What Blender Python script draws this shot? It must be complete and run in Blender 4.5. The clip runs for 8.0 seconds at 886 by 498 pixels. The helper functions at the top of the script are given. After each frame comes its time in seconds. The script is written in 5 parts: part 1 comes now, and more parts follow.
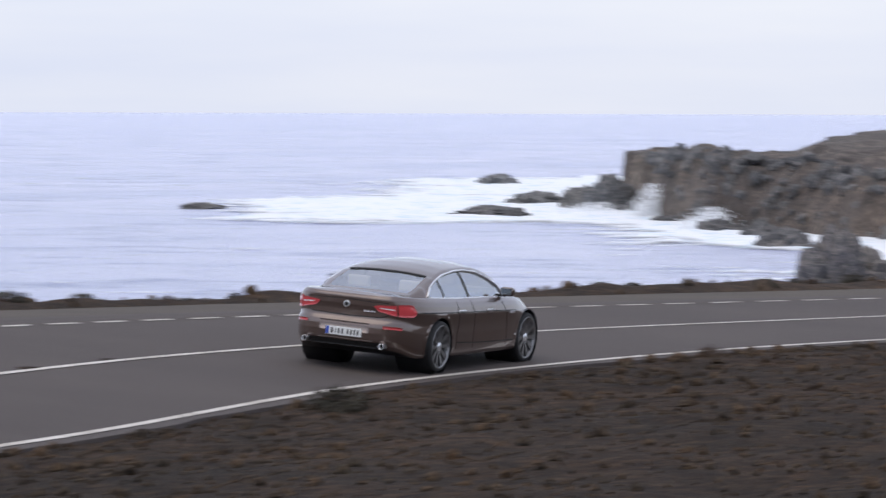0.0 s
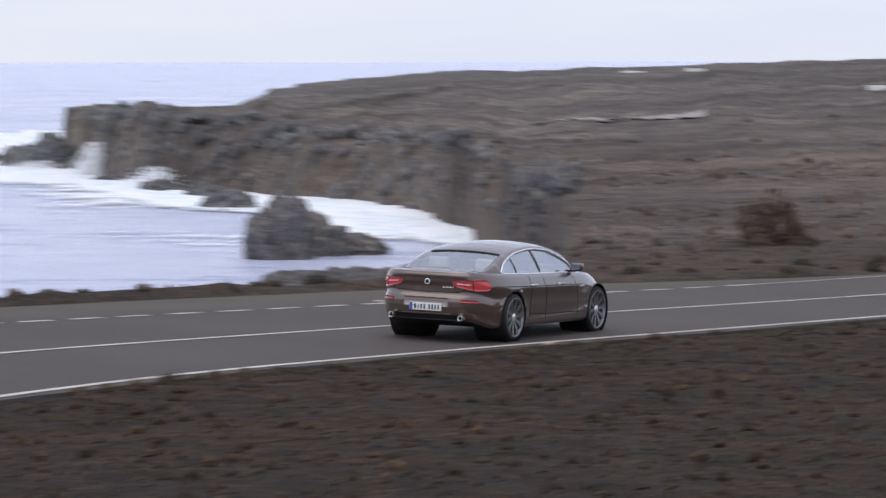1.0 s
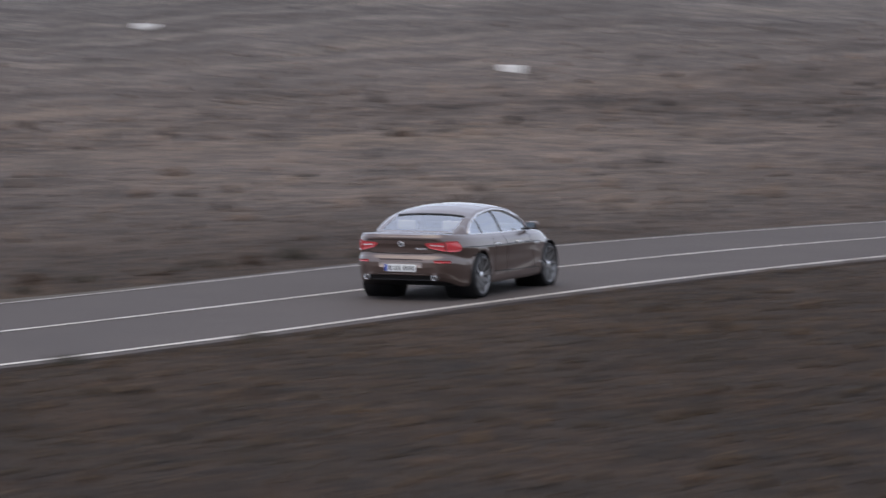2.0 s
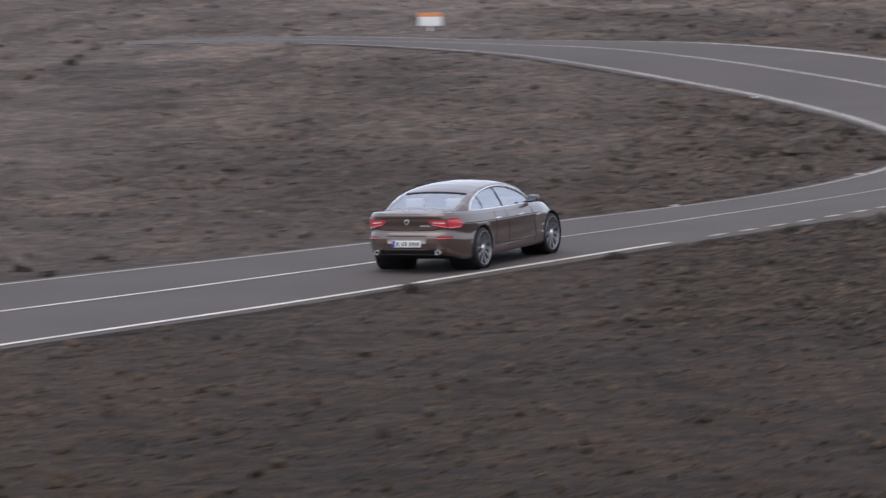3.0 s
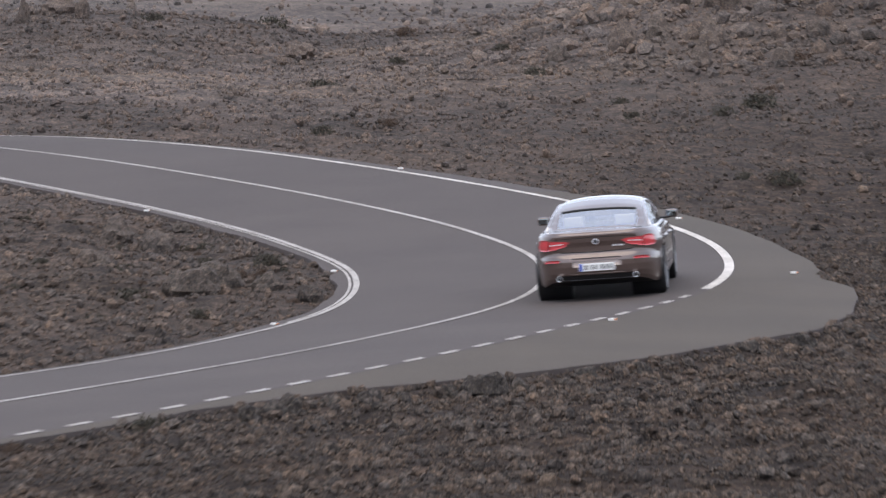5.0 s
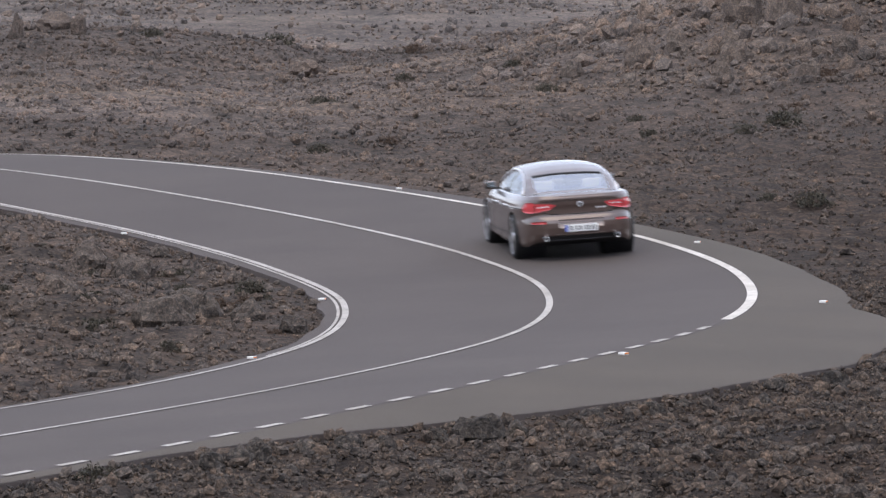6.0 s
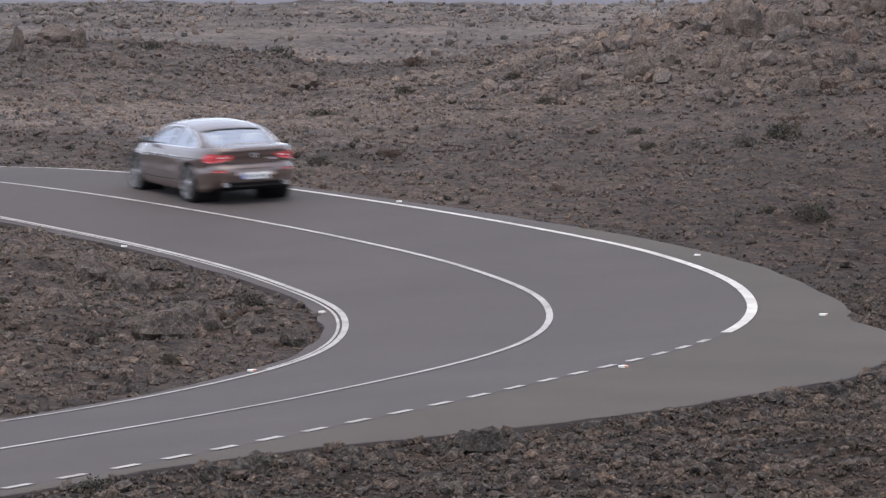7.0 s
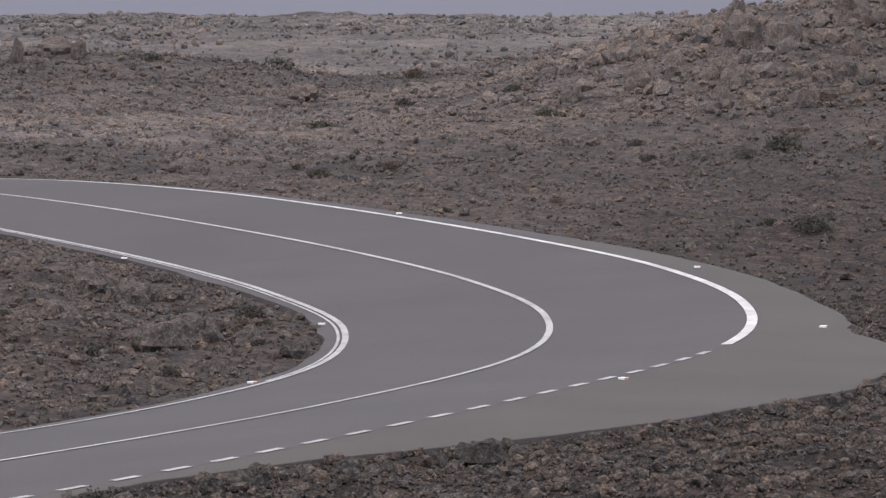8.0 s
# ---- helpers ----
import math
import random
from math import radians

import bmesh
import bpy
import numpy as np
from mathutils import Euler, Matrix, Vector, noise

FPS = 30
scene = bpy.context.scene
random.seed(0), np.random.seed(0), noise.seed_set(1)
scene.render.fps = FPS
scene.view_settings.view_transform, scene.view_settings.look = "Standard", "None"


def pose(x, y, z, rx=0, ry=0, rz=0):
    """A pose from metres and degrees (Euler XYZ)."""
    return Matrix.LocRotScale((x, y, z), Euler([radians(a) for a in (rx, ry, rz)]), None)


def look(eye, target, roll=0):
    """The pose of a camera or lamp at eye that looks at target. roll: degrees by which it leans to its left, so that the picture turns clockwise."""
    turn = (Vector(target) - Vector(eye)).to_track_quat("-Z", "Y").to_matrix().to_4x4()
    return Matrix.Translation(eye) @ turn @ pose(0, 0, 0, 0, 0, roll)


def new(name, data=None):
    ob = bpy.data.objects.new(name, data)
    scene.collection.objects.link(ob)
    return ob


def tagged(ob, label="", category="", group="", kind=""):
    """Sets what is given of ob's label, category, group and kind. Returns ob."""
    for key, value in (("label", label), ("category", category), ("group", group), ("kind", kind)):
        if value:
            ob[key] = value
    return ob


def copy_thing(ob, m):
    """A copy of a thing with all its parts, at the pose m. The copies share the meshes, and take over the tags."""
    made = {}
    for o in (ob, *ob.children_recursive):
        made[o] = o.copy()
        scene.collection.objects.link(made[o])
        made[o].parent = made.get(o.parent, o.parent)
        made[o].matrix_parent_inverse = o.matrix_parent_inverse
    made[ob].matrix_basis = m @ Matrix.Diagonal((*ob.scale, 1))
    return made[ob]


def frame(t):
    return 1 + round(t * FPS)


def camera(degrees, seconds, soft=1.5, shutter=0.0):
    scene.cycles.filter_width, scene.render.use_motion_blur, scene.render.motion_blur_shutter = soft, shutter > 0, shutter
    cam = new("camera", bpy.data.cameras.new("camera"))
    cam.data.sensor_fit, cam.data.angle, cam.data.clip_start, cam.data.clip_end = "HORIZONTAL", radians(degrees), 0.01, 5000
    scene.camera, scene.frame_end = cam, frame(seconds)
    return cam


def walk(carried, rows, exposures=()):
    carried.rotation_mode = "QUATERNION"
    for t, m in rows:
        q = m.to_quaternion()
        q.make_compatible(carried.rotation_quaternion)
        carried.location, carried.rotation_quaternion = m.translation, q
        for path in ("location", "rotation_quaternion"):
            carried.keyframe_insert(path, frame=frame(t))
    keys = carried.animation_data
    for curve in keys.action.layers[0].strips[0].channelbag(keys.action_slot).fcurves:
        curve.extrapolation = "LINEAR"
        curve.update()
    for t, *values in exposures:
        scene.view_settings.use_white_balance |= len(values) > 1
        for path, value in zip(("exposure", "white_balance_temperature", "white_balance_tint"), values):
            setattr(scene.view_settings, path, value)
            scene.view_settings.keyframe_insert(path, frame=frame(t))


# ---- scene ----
# Camera: one long lens, carried forward behind the car while it swings to the right.
cam = camera(8.966, 8.0, soft=1.3, shutter=0.6)
walk(cam, [
    (0.0, pose(-1.85, -86.54, 3.135, 88.523, -0.182, 23.958)),
    (0.4, pose(-2.91, -83.65, 3.336, 88.349, -0.048, 22.109)),
    (1.0, pose(-4.48, -80.52, 3.881, 87.993, 0.117, 18.267)),
    (1.5, pose(-6.04, -74.84, 4.102, 87.723, 0.187, 15.287)),
    (1.7, pose(-6.53, -71.18, 4.21, 87.586, 0.27, 13.678)),
    (2.8, pose(-1.64, -47.76, 7.22, 85.802, 0.75, 5.737)),
    (3.0, pose(-0.96, -44.47, 7.55, 85.623, 0.48, 4.956)),
    (3.5, pose(-1.08, -38.35, 7.42, 85.701, 0.35, 2.639)),
    (4.0, pose(-1.00, -29.03, 7.12, 86.003, 0.21, 0.764)),
    (4.7, pose(-0.78, -13.95, 6.26, 86.464, 0.06, -0.359)),
    (5.4, pose(-0.00, -1.30, 5.50, 86.831, -0.03, -0.000)),
    (5.8, pose(-0.00, 0.00, 5.44, 86.866, -0.03, -0.000)),
    (6.0, pose(-0.00, 0.00, 5.44, 86.912, -0.03, -0.000)),
    (6.5, pose(-0.00, 0.00, 5.44, 86.980, -0.03, -0.000)),
    (7.0, pose(-0.00, 0.00, 5.44, 87.043, -0.03, -0.000)),
    (7.5, pose(-0.00, 0.00, 5.44, 87.112, -0.03, -0.000)),
    (8.0, pose(-0.00, 0.00, 5.44, 87.164, -0.03, -0.000)),
], [(0.0, -0.48), (1.7, -0.43), (3.5, -0.10), (4.7, 0.05), (5.8, 0.05), (8.0, 0.05)])

# Centre line of the road: x, y at even steps; height; cross fall; lane width.
ROAD_XY = [(-34.67, -30.12), (-35.30, -20.35), (-34.56, -10.68), (-32.60, -1.88), (-30.21, 5.97), (-27.67, 13.12), (-25.40, 20.03), (-23.09, 26.84), (-20.38, 33.59), (-17.19, 40.31), (-13.53, 47.10), (-9.51, 54.11), (-5.34, 61.36), (-1.55, 68.77), (1.02, 76.27), (1.50, 83.47), (0.36, 90.06), (-1.72, 95.85), (-4.23, 100.88), (-6.89, 105.28), (-9.75, 109.16), (-12.90, 112.62), (-16.37, 115.74)]
ROAD_Z = [-0.237, -0.202, -0.224, -0.266, -0.295, -0.295, -0.26, -0.21, -0.17, -0.17, -0.16, -0.09, -0.00, 0.11, 0.21, 0.33, 0.49, 0.68, 0.88, 1.07, 1.20, 1.20, 1.17]
ROAD_FALL = [0.147, 0.106, 0.069, 0.046, 0.033, 0.023, 0.016, 0.014, 0.015, 0.014, -0.001, -0.025, -0.050, -0.078, -0.074, -0.068, -0.064, -0.058, -0.054, -0.044, -0.023, 0.000, 0.016]
LANE = [2.92, 2.95, 3.03, 3.21, 3.25, 3.175, 3.11, 3.12, 3.13, 3.14, 3.12, 3.06, 3.00, 2.88, 2.87, 2.93, 3.10, 3.14, 3.16, 3.16, 3.10, 3.07, 3.07]

# ---- world and light: a bright overcast sky ----
world = bpy.data.worlds.new("overcast")
scene.world = world
world.use_nodes = True
wn, wl = world.node_tree.nodes, world.node_tree.links
wn.clear()
w_out = wn.new("ShaderNodeOutputWorld")
w_add = wn.new("ShaderNodeAddShader")
w_sky = wn.new("ShaderNodeTexSky")
w_sky.sky_type, w_sky.sun_disc = "NISHITA", False
w_sky.sun_elevation, w_sky.sun_rotation = radians(52), radians(200)
w_bg = wn.new("ShaderNodeBackground")
w_bg.inputs["Strength"].default_value = 0.05
w_cloud = wn.new("ShaderNodeBackground")
w_cloud.inputs["Strength"].default_value = 1.15
w_tc = wn.new("ShaderNodeTexCoord")
w_map = wn.new("ShaderNodeMapping")
w_map.inputs["Scale"].default_value = (5, 5, 40)
w_noise = wn.new("ShaderNodeTexNoise")
w_noise.inputs["Scale"].default_value, w_noise.inputs["Detail"].default_value = 1.6, 6
w_ramp = wn.new("ShaderNodeValToRGB")
w_ramp.color_ramp.elements[0].position, w_ramp.color_ramp.elements[0].color = 0.35, (0.73, 0.79, 1.0, 1)
w_ramp.color_ramp.elements[1].position, w_ramp.color_ramp.elements[1].color = 0.68, (0.845, 0.88, 1.02, 1)
wl.new(w_tc.outputs["Generated"], w_map.inputs["Vector"])
wl.new(w_map.outputs["Vector"], w_noise.inputs["Vector"])
wl.new(w_noise.outputs["Fac"], w_ramp.inputs["Fac"])
wl.new(w_ramp.outputs["Color"], w_cloud.inputs["Color"])
wl.new(w_sky.outputs["Color"], w_bg.inputs["Color"])
wl.new(w_bg.outputs["Background"], w_add.inputs[0])
wl.new(w_cloud.outputs["Background"], w_add.inputs[1])
wl.new(w_add.outputs["Shader"], w_out.inputs["Surface"])
sun_data = bpy.data.lights.new("sun", "SUN")
sun_data.energy, sun_data.angle, sun_data.color = 1.35, radians(60), (1.0, 0.88, 0.72)
sun = new("sun", sun_data)
sun.matrix_basis = look((0, 0, 200), (25, 70, 0))


# ---- materials ----
def material(name, rough=0.8, metal=0.0):
    m = bpy.data.materials.new(name)
    m.use_nodes = True
    b = m.node_tree.nodes["Principled BSDF"]
    b.inputs["Roughness"].default_value, b.inputs["Metallic"].default_value = rough, metal
    return m, m.node_tree.nodes, m.node_tree.links, b


def plain(name, colour, rough=0.5, metal=0.0, coat=0.0):
    m, n, l, b = material(name, rough, metal)
    b.inputs["Base Color"].default_value = (*colour, 1)
    b.inputs["Coat Weight"].default_value = coat
    return m


def noise_node(n, l, scale, detail=4.0, rough=0.55):
    tc = n.new("ShaderNodeNewGeometry")
    t = n.new("ShaderNodeTexNoise")
    t.inputs["Scale"].default_value, t.inputs["Detail"].default_value, t.inputs["Roughness"].default_value = scale, detail, rough
    l.new(tc.outputs["Position"], t.inputs["Vector"])
    return t.outputs["Fac"]


def ramp_node(n, l, value, *stops):
    r = n.new("ShaderNodeValToRGB")
    e = r.color_ramp.elements
    while len(e) < len(stops):
        e.new(0.5)
    for k, (p, c) in enumerate(stops):
        e[k].position, e[k].color = p, (*c, 1)
    l.new(value, r.inputs["Fac"])
    return r.outputs["Color"]


def mix_node(n, l, fac, a, b, how="MIX"):
    m = n.new("ShaderNodeMix")
    m.data_type, m.blend_type = "RGBA", how
    for s, v in ((m.inputs["Factor"], fac), (m.inputs["A"], a), (m.inputs["B"], b)):
        if isinstance(v, (int, float)):
            s.default_value = v
        elif isinstance(v, tuple):
            s.default_value = (*v, 1)
        else:
            l.new(v, s)
    return m.outputs["Result"]


def bump_node(n, l, b, height, strength, distance):
    k = n.new("ShaderNodeBump")
    k.inputs["Strength"].default_value, k.inputs["Distance"].default_value = strength, distance
    l.new(height, k.inputs["Height"])
    l.new(k.outputs["Normal"], b.inputs["Normal"])


def cell_nodes(n, l, scale):
    """Rubble: distance from each fragment's middle, and a random value for each."""
    g = n.new("ShaderNodeNewGeometry")
    v = n.new("ShaderNodeTexVoronoi")
    v.inputs["Scale"].default_value = scale
    l.new(g.outputs["Position"], v.inputs["Vector"])
    split = n.new("ShaderNodeSeparateColor")
    l.new(v.outputs["Color"], split.inputs["Color"])
    return v.outputs["Distance"], split.outputs["Red"]


def lava_material(name, dark, mid, rust, pale, hazy_tone, island=False):
    """Lava clinker: dark grains, rusty and lichen-pale patches of several metres; away from the straight it pales, as
    haze put into the colour.
    """
    m, n, l, b = material(name, 0.95)
    b.inputs["Specular IOR Level"].default_value = 0.2
    fine = noise_node(n, l, 11.0, 7, 0.75)
    grain = ramp_node(n, l, fine, (0.36, dark), (0.52, mid), (0.68, tuple(c * 1.8 for c in mid)))
    a = ramp_node(n, l, noise_node(n, l, 0.20, 5, 0.65), (0.36, (0, 0, 0)), (0.60, (1, 1, 1)))
    col = mix_node(n, l, a, grain, mix_node(n, l, 0.45, grain, rust))
    spots = ramp_node(n, l, noise_node(n, l, 2.7, 6, 0.7), (0.56, (0, 0, 0)), (0.74, (0.6, 0.6, 0.6)))
    col = mix_node(n, l, spots, col, pale)
    tufts = ramp_node(n, l, noise_node(n, l, 1.5, 7, 0.74), (0.36, (0.55, 0.55, 0.56)), (0.50, (0.98, 0.98, 0.98)), (0.66, (1.28, 1.24, 1.18)))
    col = mix_node(n, l, 1.0, col, tufts, "MULTIPLY")
    # haze put into the colour: a paler tone mixed in with distance and bearing
    g = n.new("ShaderNodeNewGeometry")
    inland = n.new("ShaderNodeVectorMath")
    inland.operation = "DOT_PRODUCT"
    inland.inputs[1].default_value = (-1.15, 0.33, 0.0)
    l.new(g.outputs["Position"], inland.inputs[0])
    dist = n.new("ShaderNodeVectorMath")
    dist.operation = "DISTANCE"
    dist.inputs[1].default_value = (-4, -80, 0)
    l.new(g.outputs["Position"], dist.inputs[0])
    span = n.new("ShaderNodeMapRange")
    span.inputs["From Min"].default_value, span.inputs["From Max"].default_value = 20, 57
    l.new(inland.outputs["Value"], span.inputs["Value"])
    haze_breaks = ramp_node(n, l, noise_node(n, l, 0.05, 5, 0.6), (0.35, (0.6, 0.6, 0.6)), (0.65, (1, 1, 1)))
    haze_near = n.new("ShaderNodeMapRange")
    haze_near.inputs["From Min"].default_value, haze_near.inputs["From Max"].default_value = 72, 125
    l.new(dist.outputs["Value"], haze_near.inputs["Value"])
    haze = mix_node(n, l, 1.0, span.outputs["Result"], haze_breaks, "MULTIPLY")
    haze = mix_node(n, l, 1.0, haze, haze_near.outputs["Result"], "MULTIPLY")
    mottle = ramp_node(n, l, noise_node(n, l, 0.045, 7, 0.68), (0.38, tuple(c * 0.55 for c in hazy_tone)), (0.52, hazy_tone), (0.66, tuple(c * k for c, k in zip(hazy_tone, (1.35, 1.3, 1.2)))))
    # the far ground also takes on the blue-grey of haze
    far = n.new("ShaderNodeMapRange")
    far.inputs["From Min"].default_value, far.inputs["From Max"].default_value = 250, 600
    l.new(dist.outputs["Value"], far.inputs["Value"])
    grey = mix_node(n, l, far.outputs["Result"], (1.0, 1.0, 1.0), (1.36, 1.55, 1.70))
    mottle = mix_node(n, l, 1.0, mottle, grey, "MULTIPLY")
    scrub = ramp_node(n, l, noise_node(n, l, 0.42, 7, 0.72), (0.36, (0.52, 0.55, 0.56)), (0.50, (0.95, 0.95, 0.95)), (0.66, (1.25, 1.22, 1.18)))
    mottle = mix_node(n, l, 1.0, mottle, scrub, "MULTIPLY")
    # block fields and scrub of the far slopes, shade between the blocks painted in
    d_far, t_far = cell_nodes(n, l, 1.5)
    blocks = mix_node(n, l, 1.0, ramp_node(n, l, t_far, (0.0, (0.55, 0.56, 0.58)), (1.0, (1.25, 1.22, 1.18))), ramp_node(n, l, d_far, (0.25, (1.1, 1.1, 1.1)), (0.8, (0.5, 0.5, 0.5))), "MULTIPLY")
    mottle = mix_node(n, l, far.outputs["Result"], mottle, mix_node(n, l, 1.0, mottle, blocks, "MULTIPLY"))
    hazed = mix_node(n, l, 0.75, col, mottle)
    col = mix_node(n, l, haze, col, hazed)
    earth = n.new("ShaderNodeMapRange")
    earth.inputs["From Min"].default_value, earth.inputs["From Max"].default_value = 98, 132
    l.new(dist.outputs["Value"], earth.inputs["Value"])
    moss = ramp_node(n, l, noise_node(n, l, 0.9, 5, 0.65), (0.38, (0.66, 0.60, 0.48)), (0.52, (0.82, 0.71, 0.56)), (0.66, (0.92, 0.76, 0.57)))
    soil = mix_node(n, l, earth.outputs["Result"], moss, (1.02, 1.0, 0.97))
    inner = mix_node(n, l, haze, soil, (1.0, 1.0, 1.0))
    col = mix_node(n, l, 1.0, col, inner, "MULTIPLY")
    if island:
        tone = ramp_node(n, l, g.outputs["Random Per Island"], (0.0, (0.92, 0.97, 1.03)), (0.38, (1.14, 1.19, 1.25)), (0.62, (1.26, 1.22, 1.18)), (0.90, (1.32, 1.23, 1.16)), (1.0, (1.45, 1.40, 1.35)))
        col = mix_node(n, l, 1.0, col, tone, "MULTIPLY")
    relief = noise_node(n, l, 16.0, 9, 0.8)
    # cells: a random tone each, the shade of their gaps put into the colour
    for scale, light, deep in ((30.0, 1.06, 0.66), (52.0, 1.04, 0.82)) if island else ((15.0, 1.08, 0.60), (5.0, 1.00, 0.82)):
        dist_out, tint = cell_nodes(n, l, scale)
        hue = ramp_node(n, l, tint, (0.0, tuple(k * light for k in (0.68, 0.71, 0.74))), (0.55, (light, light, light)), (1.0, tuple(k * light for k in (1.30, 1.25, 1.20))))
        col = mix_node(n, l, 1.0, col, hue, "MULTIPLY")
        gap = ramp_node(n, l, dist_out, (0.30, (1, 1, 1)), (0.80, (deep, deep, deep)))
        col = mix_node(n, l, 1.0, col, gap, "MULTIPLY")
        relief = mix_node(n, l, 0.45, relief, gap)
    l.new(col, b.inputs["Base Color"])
    bump_node(n, l, b, relief, 1.0, 0.10 if not island else 0.05)
    return m


# the hazed tone that distant ground is mixed towards
HAZY_TONE = (0.240, 0.195, 0.170)
M_LAVA = lava_material("lava_ground", (0.024, 0.0190, 0.0165), (0.050, 0.0385, 0.032), (0.090, 0.062, 0.046), (0.120, 0.097, 0.077), HAZY_TONE)
M_ROCK = lava_material("lava_rock", (0.042, 0.0350, 0.0315), (0.092, 0.0765, 0.0660), (0.115, 0.089, 0.072), (0.155, 0.128, 0.105), HAZY_TONE, True)
# rocks of the bay and headland, lightened by haze in their base colours
M_CLIFF = lava_material("hazed_wet_lava", (0.110, 0.106, 0.104), (0.175, 0.167, 0.162), (0.185, 0.170, 0.160), (0.17, 0.16, 0.155), (0.235, 0.222, 0.220))
M_BOULDER = lava_material("grey_lava", (0.030, 0.028, 0.027), (0.066, 0.061, 0.058), (0.072, 0.064, 0.058), (0.105, 0.098, 0.092), HAZY_TONE, True)


def asphalt_material(name, base, warm):
    m, n, l, b = material(name, 0.85)
    big = ramp_node(n, l, noise_node(n, l, 0.35, 3), (0.35, tuple(c * 0.94 for c in base)), (0.7, tuple(c * 1.05 for c in warm)))
    grit = ramp_node(n, l, noise_node(n, l, 60, 2), (0.3, (0.82, 0.82, 0.82)), (0.7, (1.15, 1.15, 1.15)))
    l.new(mix_node(n, l, 1.0, big, grit, "MULTIPLY"), b.inputs["Base Color"])
    bump_node(n, l, b, noise_node(n, l, 90, 3), 0.25, 0.01)
    return m


M_ASPHALT = asphalt_material("asphalt", (0.0690, 0.0537, 0.0472), (0.0750, 0.0592, 0.0518))
M_LAYBY = asphalt_material("dusty_asphalt", (0.0700, 0.0545, 0.0395), (0.0800, 0.0625, 0.0460))


def paint_material(name, worn, fresh):
    m, n, l, b = material(name, 0.7)
    c = ramp_node(n, l, noise_node(n, l, 7, 5, 0.7), (0.32, worn), (0.52, fresh))
    soil = ramp_node(n, l, noise_node(n, l, 0.8, 4), (0.35, (0.75, 0.73, 0.70)), (0.6, (1, 1, 1)))
    l.new(mix_node(n, l, 1.0, c, soil, "MULTIPLY"), b.inputs["Base Color"])
    return m


M_PAINT = paint_material("road_paint", (0.42, 0.39, 0.35), (0.68, 0.635, 0.575))
M_WORN = paint_material("worn_road_paint", (0.27, 0.25, 0.225), (0.50, 0.465, 0.425))


def sea_material():
    m, n, l, b = material("sea_water", 0.22)
    b.inputs["IOR"].default_value = 1.33
    # the sky's reflection is put into this pale blue base colour
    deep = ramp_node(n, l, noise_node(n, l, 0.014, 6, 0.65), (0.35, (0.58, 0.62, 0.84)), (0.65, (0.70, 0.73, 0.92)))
    # dark and bright faces of the ripples, painted into the colour
    chop_shading = ramp_node(n, l, noise_node(n, l, 0.10, 8, 0.72), (0.36, (0.60, 0.63, 0.72)), (0.47, (1, 1, 1)), (0.68, (1.16, 1.14, 1.10)))
    l.new(mix_node(n, l, 1.0, deep, chop_shading, "MULTIPLY"), b.inputs["Base Color"])
    bump_node(n, l, b, noise_node(n, l, 0.20, 9, 0.68), 1.0, 1.7)
    return m


def foam_material():
    m, n, l, b = material("sea_foam", 0.6)
    c = ramp_node(n, l, noise_node(n, l, 0.35, 7, 0.7), (0.36, (0.62, 0.76, 0.86)), (0.50, (0.93, 0.95, 0.97)))
    l.new(c, b.inputs["Base Color"])
    bump_node(n, l, b, noise_node(n, l, 1.2, 6), 0.6, 0.4)
    # lace: thin foam lets the water through
    dens = n.new("ShaderNodeAttribute")
    dens.attribute_name = "foam"
    lace = n.new("ShaderNodeMath")
    lace.operation = "MULTIPLY_ADD"
    lace.inputs[1].default_value, lace.inputs[2].default_value = 1.5, -0.75
    l.new(noise_node(n, l, 0.55, 6, 0.7), lace.inputs[0])
    total = n.new("ShaderNodeMath")
    total.operation, total.use_clamp = "ADD", True
    l.new(lace.outputs["Value"], total.inputs[0])
    l.new(dens.outputs["Fac"], total.inputs[1])
    l.new(total.outputs["Value"], b.inputs["Alpha"])
    return m


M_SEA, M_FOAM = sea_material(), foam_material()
M_SPRAY = plain("sea_spray", (0.93, 0.95, 0.97), 0.6)


# ---- numbers shared by road, ground and things ----
def lattice(ix, iy, seed):
    h = np.sin(ix * 127.1 + iy * 311.7 + seed * 74.7) * 43758.5453
    return h - np.floor(h)


def value_noise(x, y, seed=0):
    ix, iy = np.floor(x), np.floor(y)
    fx, fy = x - ix, y - iy
    fx, fy = fx * fx * (3 - 2 * fx), fy * fy * (3 - 2 * fy)
    a, b = lattice(ix, iy, seed), lattice(ix + 1, iy, seed)
    c, d = lattice(ix, iy + 1, seed), lattice(ix + 1, iy + 1, seed)
    return (a + (b - a) * fx) * (1 - fy) + (c + (d - c) * fx) * fy - 0.5


def fbm(x, y, octaves, seed=0):
    total, amp = 0.0, 1.0
    for k in range(octaves):
        total = total + amp * value_noise(x, y, seed + k)
        x, y, amp = x * 2.03 + 3.1, y * 2.03 - 1.7, amp * 0.5
    return total


def smooth(a, b, x):
    t = np.clip((x - a) / (b - a), 0, 1)
    return t * t * (3 - 2 * t)


def catmull(p, steps):
    q = np.vstack([2 * p[0] - p[1], p, 2 * p[-1] - p[-2]])
    t = np.linspace(0, 1, steps, endpoint=False)[:, None]
    out = []
    for i in range(len(p) - 1):
        a, b, c, d = q[i:i + 4]
        out.append(0.5 * (2 * b + (c - a) * t + (2 * a - 5 * b + 4 * c - d) * t ** 2 + (3 * b - a - 3 * c + d) * t ** 3))
    return np.vstack(out + [p[-1:]])


